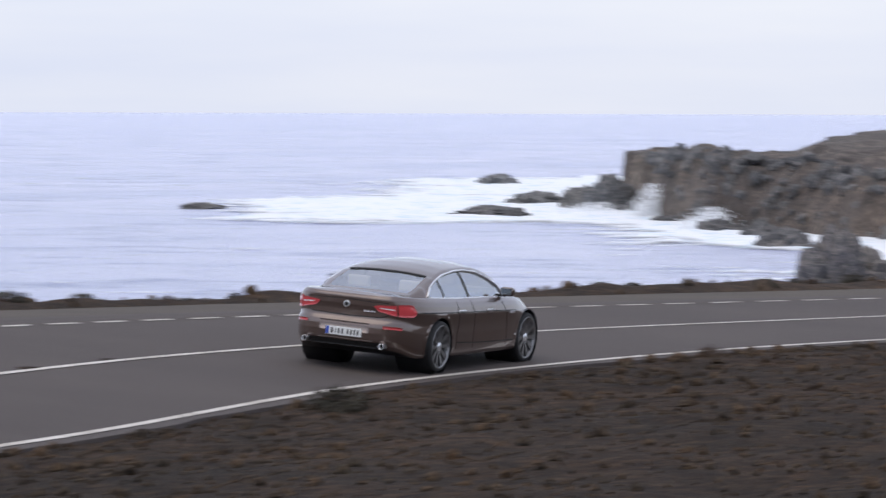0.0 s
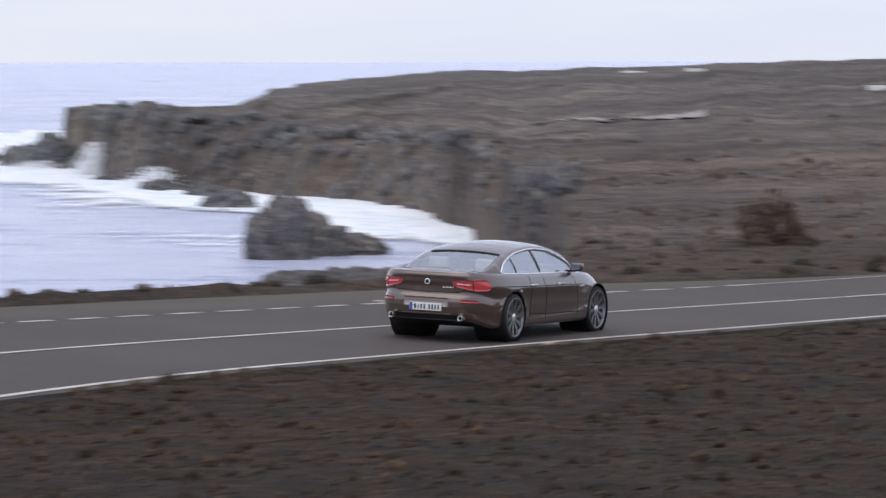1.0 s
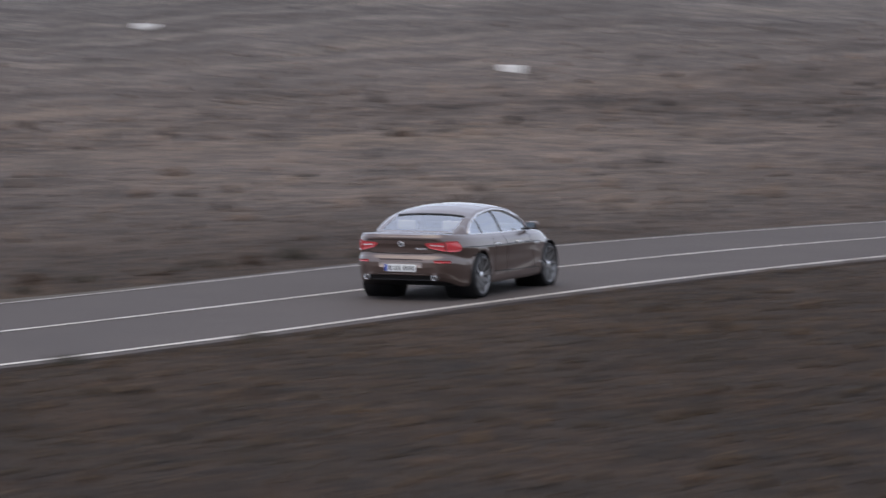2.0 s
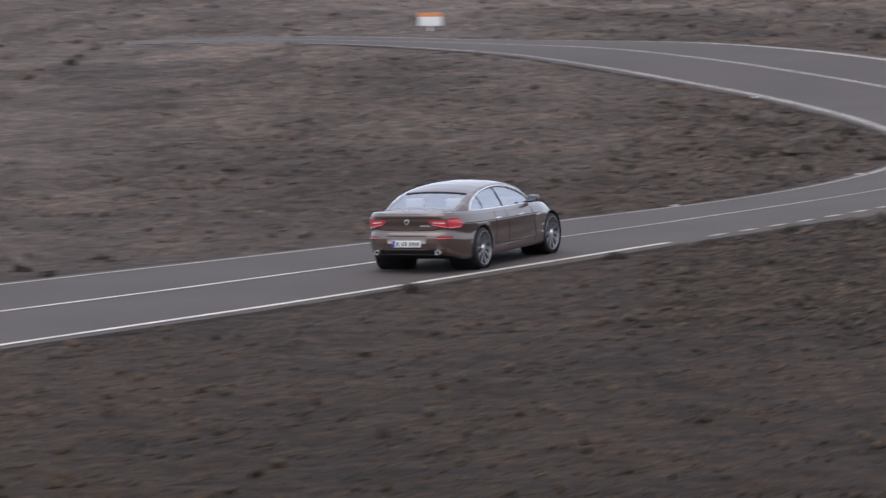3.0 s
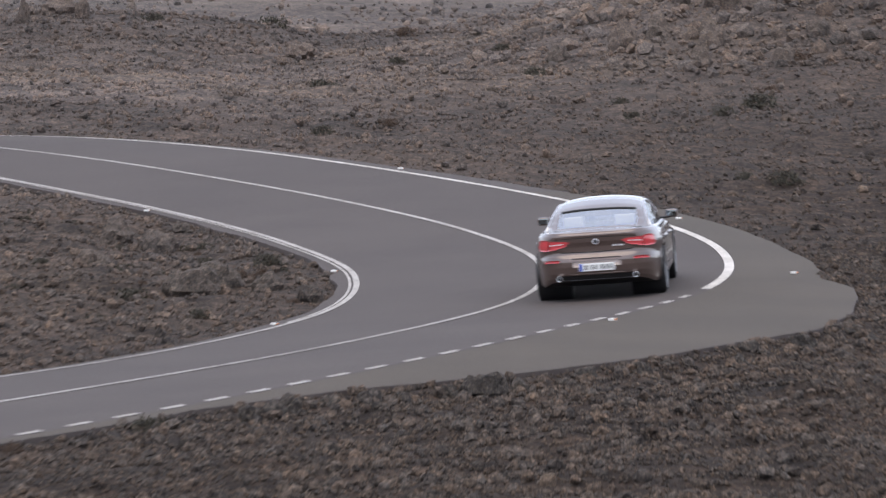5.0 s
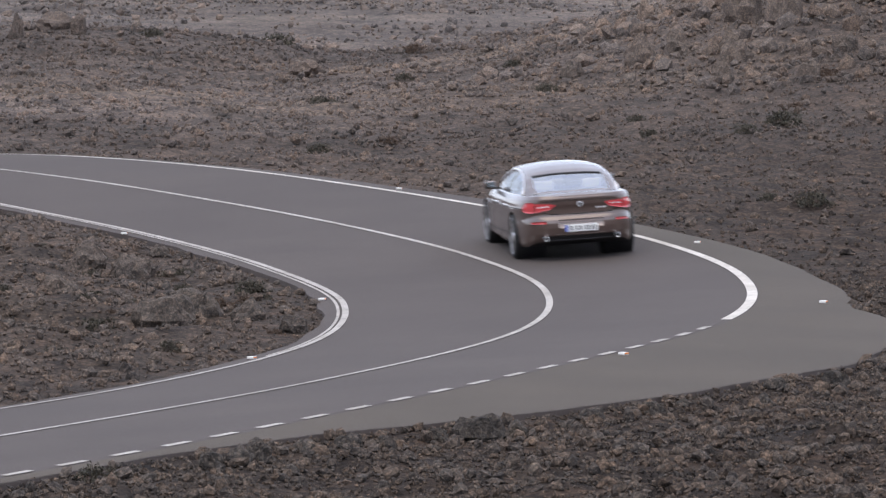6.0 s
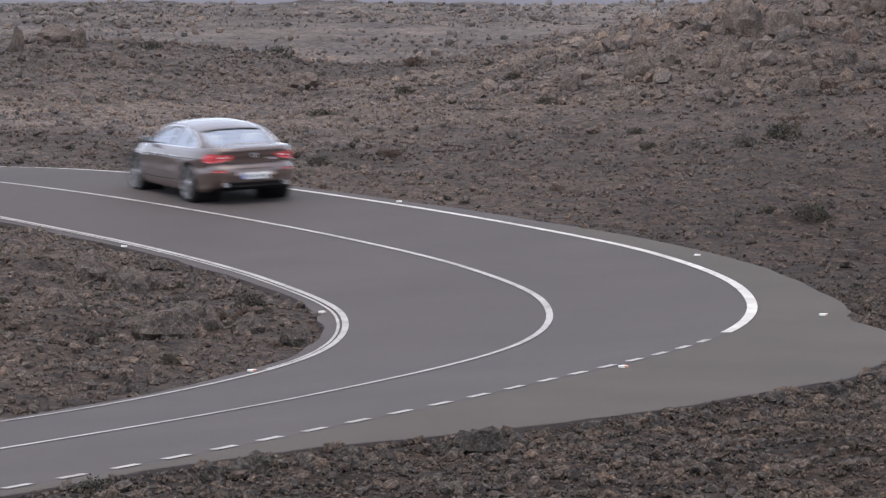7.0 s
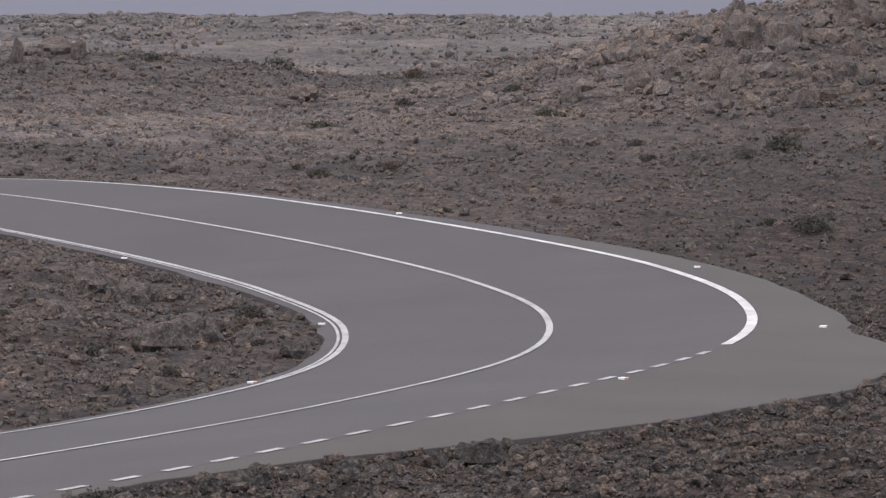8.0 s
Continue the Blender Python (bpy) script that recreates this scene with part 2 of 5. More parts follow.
CTRL = np.column_stack([np.array(ROAD_XY), ROAD_Z, ROAD_FALL, LANE])
LEAD = [CTRL[0] + (CTRL[0] - CTRL[1]) * np.array([1, 1, 0.2, 0, 0]) * k for k in range(14, 0, -1)]
TAIL = [CTRL[-1] + np.array([-3.75 * k - 0.06 * k * k, 2.9 * k - 0.05 * k * k, -0.05 * k * k, -0.01 * k, 0]) for k in range(1, 9)]
LINE = catmull(np.vstack([LEAD, CTRL, TAIL]), 24)
START = len(LEAD) * 24
TAN = np.gradient(LINE[:, :2], axis=0)
TAN /= np.linalg.norm(TAN, axis=1)[:, None]
RIGHT = np.stack([TAN[:, 1], -TAN[:, 0]], 1)
ARC = np.r_[0, np.cumsum(np.linalg.norm(np.diff(LINE[:, :3], axis=0), axis=1))]
ARC -= ARC[START + 7 * 24] - 55.018
EDGE_R = LINE[:, 4] + np.interp(ARC, [86, 92.5, 95.3, 98, 101, 103.6, 105, 107.6, 111.4, 112.6, 118.5, 126, 130, 135, 142], [0.3, 0.35, 0.8, 1.7, 2.45, 2.75, 2.95, 2.7, 2.0, 1.45, 1.15, 1.15, 1.0, 0.8, 0.6])
APEX = 0.05 * np.exp(-((ARC - 114.5) / 6.0) ** 2)
EDGE_L = LINE[:, 4] + 0.35 + APEX + 3.0 * (1 - smooth(34, 48, ARC))


def cross_height(s, u):
    """Height of the paved surface: the lanes lie in one fall; the lay-by beyond the right line drops gently, the left verge runs level."""
    g = lambda c: np.interp(s, ARC, c)
    w = g(LINE[:, 4])
    return g(LINE[:, 2]) - g(LINE[:, 3]) * np.clip(u, -w - 0.6, w) - 0.035 * np.maximum(u - w, 0)


def on_road(s, u, lift=0.0):
    """World points at arc length s and offset u to the right of the centre line."""
    s, u = np.broadcast_arrays(np.asarray(s, float), np.asarray(u, float))
    g = lambda c: np.interp(s, ARC, c)
    return np.stack([g(LINE[:, 0]) + g(RIGHT[:, 0]) * u, g(LINE[:, 1]) + g(RIGHT[:, 1]) * u, cross_height(s, u) + lift], -1)


def road_frame(x, y):
    """Arc length, signed offset to the right, of the nearest place of the centre line."""
    pts, s_out, u_out = LINE[::6], np.empty(len(x)), np.empty(len(x))
    rr, aa = RIGHT[::6], ARC[::6]
    tt = TAN[::6]
    for a in range(0, len(x), 20000):
        dx = x[a:a + 20000, None] - pts[:, 0]
        dy = y[a:a + 20000, None] - pts[:, 1]
        d2 = dx * dx + dy * dy
        k = d2.argmin(1)
        i = np.arange(len(k))
        along = dx[i, k] * tt[k, 0] + dy[i, k] * tt[k, 1]
        side = dx[i, k] * rr[k, 0] + dy[i, k] * rr[k, 1]
        s_out[a:a + 20000] = aa[k] + along
        u_out[a:a + 20000] = np.where(side < 0, -1.0, 1.0) * np.sqrt(d2[i, k])
    return s_out, u_out


SEA = -6.0


def shore_at(th):
    """Distance of the headland's shore along a bearing."""
    return np.interp(th, [17.0, 17.5, 17.9, 18.3, 18.7, 19.3, 20.0, 20.75, 21.2, 21.9, 22.35], [130, 200, 265, 310, 342, 358, 376, 388, 402, 448, 520])


def land(x, y):
    """Height of the open country: a lava plain, a hill behind the bend, a headland across a bay, and the sea bed."""
    th = np.degrees(np.arctan2(-(x + 4), y + 80))
    r = np.hypot(x + 4, y + 80)
    th = th + 0.35 * fbm(x / 40, y / 40, 3, 21) * smooth(150, 300, r)
    z = 0.15 + 1.0 * smooth(60, 125, y) * smooth(-70, -25, x) + 0.25 * fbm(x / 9, y / 9, 3, 5)
    # the hill behind the bend
    z = z + 1.5 * np.exp(-((x + 12) / 10) ** 2 - ((y - 192) / 30) ** 2)
    z = z + 1.0 * smooth(112, 190, y) * smooth(-60, -20, x)
    z = z + 2.6 * np.exp(-((x - 15) / 9) ** 2 - ((y - 172) / 34) ** 2) * (1 + 0.5 * fbm(x / 5, y / 5, 3, 9))
    z = z - 0.9 * np.exp(-((y - 245) / 30) ** 2) * smooth(-60, -20, x)
    z = z + 0.45 * smooth(250, 350, y) * smooth(-90, -30, x) * (1 + 0.9 * fbm(x / 7, y / 12, 4, 31))
    z = z - np.interp(x, [-20, -14, -8, -3.6, 0.3, 3.5, 8, 11], [0.9, 1.0, 1.1, 1.3, 0.75, 0.0, -0.45, 0.0]) * smooth(128, 186, y) * smooth(250, 215, y)
    z = z - 0.40 * smooth(290, 350, y) * smooth(-90, -30, x)
    # the far country to the left
    ridge = np.interp(th, [4.6, 6.2, 9, 13.7, 17, 18.3, 19.5, 20.1, 20.3, 22.4], [-8.0, 4.6, 5.2, 2.4, 0.6, 0.0, -0.7, -1.4, -1.9, -1.7]) + 0.5 * fbm(th * 2.2, th * 0, 4, 19)
    far = np.interp(r, [140, 260, 420, 540, 900, 1500], [0.0, 0.3, 0.7, 1.0, 1.0, 0.9])
    rough = fbm(x / 60, y / 60, 4, 3) * 1.5 * smooth(180, 500, r) + fbm(x / 17, y / 17, 3, 8) * 0.7 * smooth(130, 300, r)
    west = smooth(-30, -75, x)
    z = z * (1 - west) + west * (-0.4 + (ridge + 0.4) * far - 1.6 * smooth(150, 260, r) * (1 - smooth(380, 560, r)) * smooth(22, 18, th) + rough * smooth(900, 500, r) * smooth(22, 17.5, th))
    # the bay
    head = smooth(-5, 9, r - shore_at(th) + 13 * fbm(x / 11, y / 11, 4, 14)) * smooth(22.03, 21.93, th + 0.12 * fbm(r / 30, r * 0, 2, 15) + 0.10 * fbm(x / 6, y / 6, 3, 16)) * smooth(0, -70, r - np.interp(th, [17.5, 19.5, 20.0, 20.4, 22.0], [1230, 960, 820, 690, 640]))
    bay = smooth(17.25, 18.0, th)
    out_at_sea = smooth(1080, 1250, r) * smooth(-40, -60, x)
    z = z * (1 - out_at_sea) - 9 * out_at_sea
    back = smooth(395, 450, y) * smooth(-75, -55, x)
    z = z * (1 - back) - 9 * back
    z = z + (1.3 * fbm(x / 7, y / 7, 4, 23) + 0.9 * fbm(x / 2.6, y / 2.6, 2, 24)) * smooth(250, 330, r) * smooth(17, 18.5, th) * smooth(560, 470, r)
    return z, np.clip(head, 0, 1), bay


CUT = int(np.searchsorted(ARC, 84))


def ground_height(x, y):
    x, y = np.asarray(x, float), np.asarray(y, float)
    s, u = road_frame(x, y)
    z, head, bay = land(x, y)
    eR, eL = np.interp(s, ARC, EDGE_R), np.interp(s, ARC, EDGE_L)
    zr = cross_height(s, np.clip(u, -eL - 1.5, eR + 1.5))
    out = np.maximum(u - eR, -u - eL)
    # seaward side: a narrow verge, then down to the water
    coast = np.interp(y, LINE[:CUT, 1], LINE[:CUT, 0]) - 6.6 - x
    verge = smooth(2.0, 9, coast) * bay
    z = z * (1 - verge) + verge * (-9.0 + head * (z + 9.0))
    k = smooth(0.3, 9.0, out)
    near_bend = smooth(78, 95, s) * smooth(0, 0.5, u)
    z_low = 0.13 * near_bend * (1 - smooth(106, 113, s)) * smooth(0.05, 0.7, out) * (1 - smooth(7, 14, out))
    bank = (0.02 + 0.02 * near_bend) * np.exp(-((out - 1.9) / 1.6) ** 2) * (out > 0)
    z = z - 0.5 * smooth(0, 0.5, u) * (1 - smooth(60, 95, s)) - 0.12 * (1 - smooth(60, 95, s))
    berm = 0.12 * (u < 0) * (1 - smooth(46, 60, s)) * np.exp(-((out - 1.0) / 0.55) ** 2) * np.clip(0.7 + 1.6 * fbm(x / 1.6, y / 1.6, 3, 27), 0, 2)
    z = z + berm
    z = zr * (1 - k) + z * k + berm * (1 - k) + bank * (0.8 + 0.9 * fbm(x / 2.2, y / 2.2, 3, 17))
    z = z + smooth(0.1, 1.6, out) * (0.10 + 0.16 * smooth(80, 95, s)) * fbm(x / 1.1, y / 1.1, 3, 2)
    return np.where(out < 0.05, zr - 0.10, z - z_low - 0.05 * (1 - smooth(0.05, 0.5, out)))


def mesh_object(name, verts, faces, mat, parent=None, smooth_shade=False):
    me = bpy.data.meshes.new(name)
    verts = np.asarray(verts, np.float32)
    faces = np.asarray(faces, np.int32)
    k = faces.shape[1]
    me.vertices.add(len(verts))
    me.vertices.foreach_set("co", verts.ravel())
    me.loops.add(faces.size)
    me.loops.foreach_set("vertex_index", faces.ravel())
    me.polygons.add(len(faces))
    me.polygons.foreach_set("loop_start", np.arange(0, faces.size, k, dtype=np.int32))
    me.polygons.foreach_set("use_smooth", np.full(len(faces), smooth_shade))
    me.update(calc_edges=True)
    me.validate()
    me.materials.append(mat)
    ob = new(name, me)
    if parent:
        ob.parent = parent
    return ob


def grid_faces(rows, cols, wrap=False):
    i, j = np.meshgrid(np.arange(rows - 1), np.arange(cols if wrap else cols - 1), indexing="ij")
    a, b = i * cols + j, i * cols + (j + 1) % cols
    return np.stack([a, b, b + cols, a + cols], -1).reshape(-1, 4)


# ---- ground: one sheet out to the horizon ----
def build_ground():
    ang = np.radians(np.r_[np.arange(-11, 38, 0.08), np.arange(38, 349, 4.0)])
    rad = np.r_[0.3, 6, 14, 22, np.arange(30, 60, 0.7), np.arange(60, 215, 0.40), np.arange(215, 300, 0.9)]
    rad = np.r_[rad, np.arange(300, 580, 2.0), 580 * 1.022 ** np.arange(0, 100)]
    rr, aa = np.meshgrid(rad, ang, indexing="ij")
    x, y = (-2 - rr * np.sin(aa)).ravel(), (-100 + rr * np.cos(aa)).ravel()
    z = ground_height(x, y)
    f = grid_faces(len(rad), len(ang), True)[:, ::-1]
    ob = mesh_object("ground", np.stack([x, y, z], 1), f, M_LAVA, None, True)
    tagged(ob, "dark brown lava clinker country with rusty and pale patches", "ground", kind="structure")


build_ground()


def build_sea():
    rad = np.r_[60.0, 60 * 1.06 ** np.arange(1, 77)]
    ang = np.radians(np.r_[np.arange(-14, 70, 0.5), np.arange(70, 135, 2.5)])
    rad = rad[rad < 4980]
    rr, aa = np.meshgrid(np.r_[rad, 4980], ang, indexing="ij")
    x, y = (-4 - rr * np.sin(aa)).ravel(), (-80 + rr * np.cos(aa)).ravel()
    z = SEA + 0.08 * fbm(x / 14, y / 5, 3, 40)
    z[rr.ravel() > 2500] = SEA
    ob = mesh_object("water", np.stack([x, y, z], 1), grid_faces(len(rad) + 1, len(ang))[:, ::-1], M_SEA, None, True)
    tagged(ob, "pale blue rippled ocean under an overcast sky", "sea", kind="structure")


build_sea()


# ---- road ----
def ribbon(name, s, u0, u1, lift, mat, parent=None, cols=2):
    t = np.linspace(0, 1, cols)
    u = np.asarray(u0)[:, None] * (1 - t) + np.asarray(u1)[:, None] * t
    v = on_road(s[:, None] + 0 * u, u, lift)
    f = grid_faces(len(s), cols)[:, ::-1]
    return mesh_object(name, v.reshape(-1, 3), f, mat, parent)


road_s = np.arange(ARC[0] + 0.5, ARC[-1] - 0.5, 0.4)
edge_r, edge_l = np.interp(road_s, ARC, EDGE_R), np.interp(road_s, ARC, EDGE_L)
lane_w = np.interp(road_s, ARC, LINE[:, 4])
edge_r = edge_r + 0.12 * fbm(road_s / 1.7, road_s * 0, 3, 50)
edge_l = edge_l + 0.12 * fbm(road_s / 1.7, road_s * 0 + 9, 3, 51)
zero = np.zeros(len(road_s))
cols = np.stack([-edge_l - 0.03, -edge_l, -lane_w - 0.6, -lane_w, -lane_w / 2, zero, lane_w / 2, lane_w, 0.5 * (lane_w + edge_r), edge_r, edge_r + 0.03], 1)
cols[:, 2] = np.maximum(cols[:, 2], -edge_l + 0.01)
road_v = on_road(road_s[:, None] + 0 * cols, cols)
road_v[:, [0, -1], 2] -= 0.30
road = mesh_object("road", road_v.reshape(-1, 3), grid_faces(len(road_s), 11)[:, ::-1], M_ASPHALT)
tagged(road, "grey asphalt two-lane road bending through the lava", "road", kind="structure")
for name, side, edge, a, b in (("layby_surface", 1, edge_r, 74, 130), ("layby_surface", -1, edge_l, -60, 50)):
    k = (road_s > a) & (road_s < b)
    ribbon(name, road_s[k], (side * (lane_w + 0.10))[k], (side * (edge - 0.02))[k], 0.004, M_LAYBY, road, 4)


def line_piece(a, b, u, width, name="line", mat=None):
    s = np.linspace(a, b, max(2, int((b - a) / 0.5) + 1))
    off = np.interp(s, ARC, LINE[:, 4]) * u - np.interp(s, ARC, APEX) * (u < 0)
    return ribbon(name, s, off - width / 2, off + width / 2, 0.009, mat or M_PAINT, road)


END_S = ARC[-1] - 1
line_piece(ARC[0] + 1, 86.0, 0.0, 0.11, "centre_line")
line_piece(86.0, END_S, 0.0, 0.10, "centre_line", M_WORN)
line_piece(ARC[0] + 1, 88.0, 1.0, 0.13, "edge_line")
line_piece(110.0, END_S, 1.0, 0.15, "edge_line")
line_piece(41.0, END_S, -1.0, 0.095, "edge_line", M_WORN)
kerb_s = np.arange(108.0, 140.0, 0.5)
kerb_u = -np.interp(kerb_s, ARC, LINE[:, 4]) - np.interp(kerb_s, ARC, APEX) - 0.085 - 0.03 * np.sin(np.pi * (kerb_s - 108) / 32)
ribbon("inner_line", kerb_s, kerb_u - 0.022, kerb_u + 0.022, 0.009, M_WORN, road)
for k in range(20):
    line_piece(89.4 + 1.0 * k, 89.90 + 1.0 * k, 1.0, 0.105, "dash", M_WORN)
for k in range(48):
    line_piece(-18.0 + 1.25 * k, -17.22 + 1.25 * k, -1.0, 0.11, "dash")


# ---- the car ----
def brown_paint():
    m, n, l, b = material("brown_metallic_paint", 0.32, 0.55)
    g = noise_node(n, l, 420, 2)
    l.new(ramp_node(n, l, g, (0.35, (0.106, 0.070, 0.058)), (0.65, (0.152, 0.105, 0.089))), b.inputs["Base Color"])
    b.inputs["Coat Weight"].default_value, b.inputs["Coat Roughness"].default_value = 1.0, 0.04
    b.inputs["Coat IOR"].default_value = 1.7
    return m


def lamp_red():
    m, n, l, b = material("red_lamp_glass", 0.12)
    b.inputs["Base Color"].default_value = (0.55, 0.055, 0.065, 1)
    b.inputs["Coat Weight"].default_value = 0.8
    b.inputs["Emission Color"].default_value = (1.0, 0.16, 0.18, 1)
    b.inputs["Emission Strength"].default_value = 0.09
    return m


def window_glass():
    m, n, l, b = material("tinted_glass", 0.03)
    clear, gloss, mixed, fres = n.new("ShaderNodeBsdfTransparent"), n.new("ShaderNodeBsdfGlossy"), n.new("ShaderNodeMixShader"), n.new("ShaderNodeFresnel")
    clear.inputs["Color"].default_value = (0.93, 0.96, 0.97, 1)
    gloss.inputs["Roughness"].default_value = 0.03
    gloss.inputs["Color"].default_value = (0.92, 0.95, 1.0, 1)
    fres.inputs["IOR"].default_value = 7.0
    l.new(fres.outputs["Fac"], mixed.inputs["Fac"])
    l.new(clear.outputs["BSDF"], mixed.inputs[1])
    l.new(gloss.outputs["BSDF"], mixed.inputs[2])
    l.new(mixed.outputs["Shader"], n["Material Output"].inputs["Surface"])
    return m


M_BROWN, M_RED, M_GLASS = brown_paint(), lamp_red(), window_glass()
M_REFLECTOR = plain("red_reflector", (0.42, 0.018, 0.02), 0.2, 0.0, 0.6)
M_BLACK = plain("black_plastic", (0.012, 0.012, 0.013), 0.5)
# near-black for panel gaps and for strips that paint the shade of creases
M_SEAM_SHADE = plain("gap_and_crease_shade", (0.010, 0.008, 0.008), 0.7)
M_CHROME = plain("chrome", (0.86, 0.86, 0.88), 0.28, 0.85)
M_TYRE = plain("tyre_rubber", (0.022, 0.022, 0.023), 0.8)
M_RIM = plain("alloy_rim", (0.27, 0.265, 0.265), 0.38, 0.85)
M_RIMDARK = plain("brake_shadow", (0.05, 0.05, 0.05), 0.6)
M_PLATE = plain("plate_white", (0.80, 0.80, 0.78), 0.4)
M_PLATEBLUE = plain("plate_blue", (0.05, 0.10, 0.45), 0.4)
M_INK = plain("plate_black", (0.015, 0.015, 0.015), 0.5)
M_SEAT = plain("dark_leather", (0.30, 0.29, 0.285), 0.6)
M_HEADREST = plain("pale_headrest", (0.86, 0.88, 0.89), 0.6)

car = new("car")
tagged(car, "brown metallic four-door saloon coupe driving along the road", "car")

LEVELS = np.array([
    # t, half width, rear y, front y
    (0.00, 0.895, -0.985, 3.78), (0.06, 0.922, -1.03, 3.86), (0.16, 0.932, -1.065, 3.91), (0.30, 0.936, -1.08, 3.92),
    (0.42, 0.938, -1.08, 3.92), (0.50, 0.936, -1.06, 3.90), (0.545, 0.936, -1.030, 3.88), (0.60, 0.938, -1.022, 3.86),
    (0.70, 0.945, -1.025, 3.83), (0.765, 0.947, -1.035, 3.80), (0.80, 0.937, -1.045, 3.78), (0.88, 0.925, -1.050, 3.72), (0.95, 0.905, -1.055, 3.66), (1.00, 0.872, -1.035, 3.60)])
TOP_Y = [-1.06, -0.9, -0.5, 0.0, 0.6, 1.4, 2.0, 2.6, 3.2, 3.6, 3.92]
TOP_Z = [1.005, 1.000, 0.985, 0.968, 0.950, 0.935, 0.925, 0.900, 0.840, 0.750, 0.640]


def top_edge(y):
    return np.interp(y, TOP_Y, TOP_Z)


CURVES = {}


def plan_curve(t):
    """The body's outline seen from above at level t: share of its length, x, y."""
    key = round(float(t), 4)
    if key not in CURVES:
        w, yr, yf = (np.interp(key, LEVELS[:, 0], LEVELS[:, k]) for k in (1, 2, 3))
        ph = np.linspace(0, math.pi, 1200)
        n = 5.0 - 2.0 * smooth(1.0, 2.6, ph)
        x = w * np.abs(np.sin(ph)) ** (2 / n)
        cs = np.cos(ph)
        y = (yr + yf) / 2 - (yf - yr) / 2 * np.sign(cs) * np.abs(cs) ** (2 / n)
        d = np.r_[0, np.cumsum(np.hypot(np.diff(x), np.diff(y)))]
        CURVES[key] = (d / d[-1], x, y)
    return CURVES[key]


def shell(arc, t):
    """A point of the body's side wall: arc 0 is the middle of the tail, 0.5 the nose, going by the right side; t 0 is the sill, 1 the shoulder."""
    arc, t = np.broadcast_arrays(np.asarray(arc, float), np.asarray(t, float))
    w = (arc + 0.5) % 1
    a = np.abs(w - 0.5) * 2
    px, py = np.empty(a.shape), np.empty(a.shape)
    for level in np.unique(t):
        k = t == level
        d, x, y = plan_curve(level)
        px[k], py[k] = np.interp(a[k], d, x), np.interp(a[k], d, y)
    px = px * np.where(w >= 0.5, 1, -1)
    zb = 0.20 + 0.105 * smooth(-0.5, -1.0, py) + 0.02 * smooth(3.2, 3.9, py)
    return np.stack([px, py, zb + (top_edge(py) - zb) * t], -1)


def shell_arc(x=None, y=None, t=0.6):
    """The arc at which the right wall stands at that x (on the tail) or that y (on the side)."""
    a = np.linspace(0, 0.5, 1500)
    p = shell(a, t)
    return float(np.interp(x, p[:150, 0], a[:150])) if x is not None else float(np.interp(y, p[:, 1], a))


def part(name, verts, faces, mat, parent, label="", smooth_shade=True):
    ob = mesh_object(name, verts, faces, mat, parent, smooth_shade)
    if label:
        tagged(ob, label)
    return ob


def patch(name, a, t, off, mat, label="", parent=None, thick=0.006):
    """A thin plate that follows the body: arrays of arc and t of one shape."""
    p = shell(a, t)
    q = shell(a, t) + 0
    da = shell(a + 0.002, t) - shell(a - 0.002, t)
    nrm = np.stack([da[..., 1], -da[..., 0], 0 * da[..., 0]], -1)
    nrm /= np.linalg.norm(nrm, axis=-1)[..., None] + 1e-9
    p = p + nrm * off
    q = q + nrm * (off - thick)
    r, c = a.shape
    f = grid_faces(r, c)
    i = np.arange(r * c).reshape(r, c)
    rim = np.r_[i[0, :], i[1:, -1], i[-1, -2::-1], i[-2:0:-1, 0]]
    nxt = np.roll(rim, -1)
    side = np.stack([rim, nxt, nxt + r * c, rim + r * c], 1)
    return part(name, np.vstack([p.reshape(-1, 3), q.reshape(-1, 3)]), np.vstack([f, f[:, ::-1] + r * c, side]), mat, parent or car, label)


def rect(a0, a1, t0, t1, na=12, nt=4):
    return np.meshgrid(np.linspace(a0, a1, na), np.linspace(t0, t1, nt), indexing="ij")


def box_part(name, size, at, mat, parent, label="", bevel=0.0, rot=(0, 0, 0)):
    bm = bmesh.new()
    bmesh.ops.create_cube(bm, size=1)
    bmesh.ops.scale(bm, vec=size, verts=bm.verts)
    if bevel:
        bmesh.ops.bevel(bm, geom=bm.edges[:], offset=bevel, segments=3, affect="EDGES", profile=0.6)
    bmesh.ops.transform(bm, matrix=pose(*at, *rot), verts=bm.verts)
    me = bpy.data.meshes.new(name)
    bm.to_mesh(me)
    bm.free()
    me.materials.append(mat)
    for f in me.polygons:
        f.use_smooth = bevel > 0
    ob = new(name, me)
    ob.parent = parent
    if label:
        tagged(ob, label)
    return ob


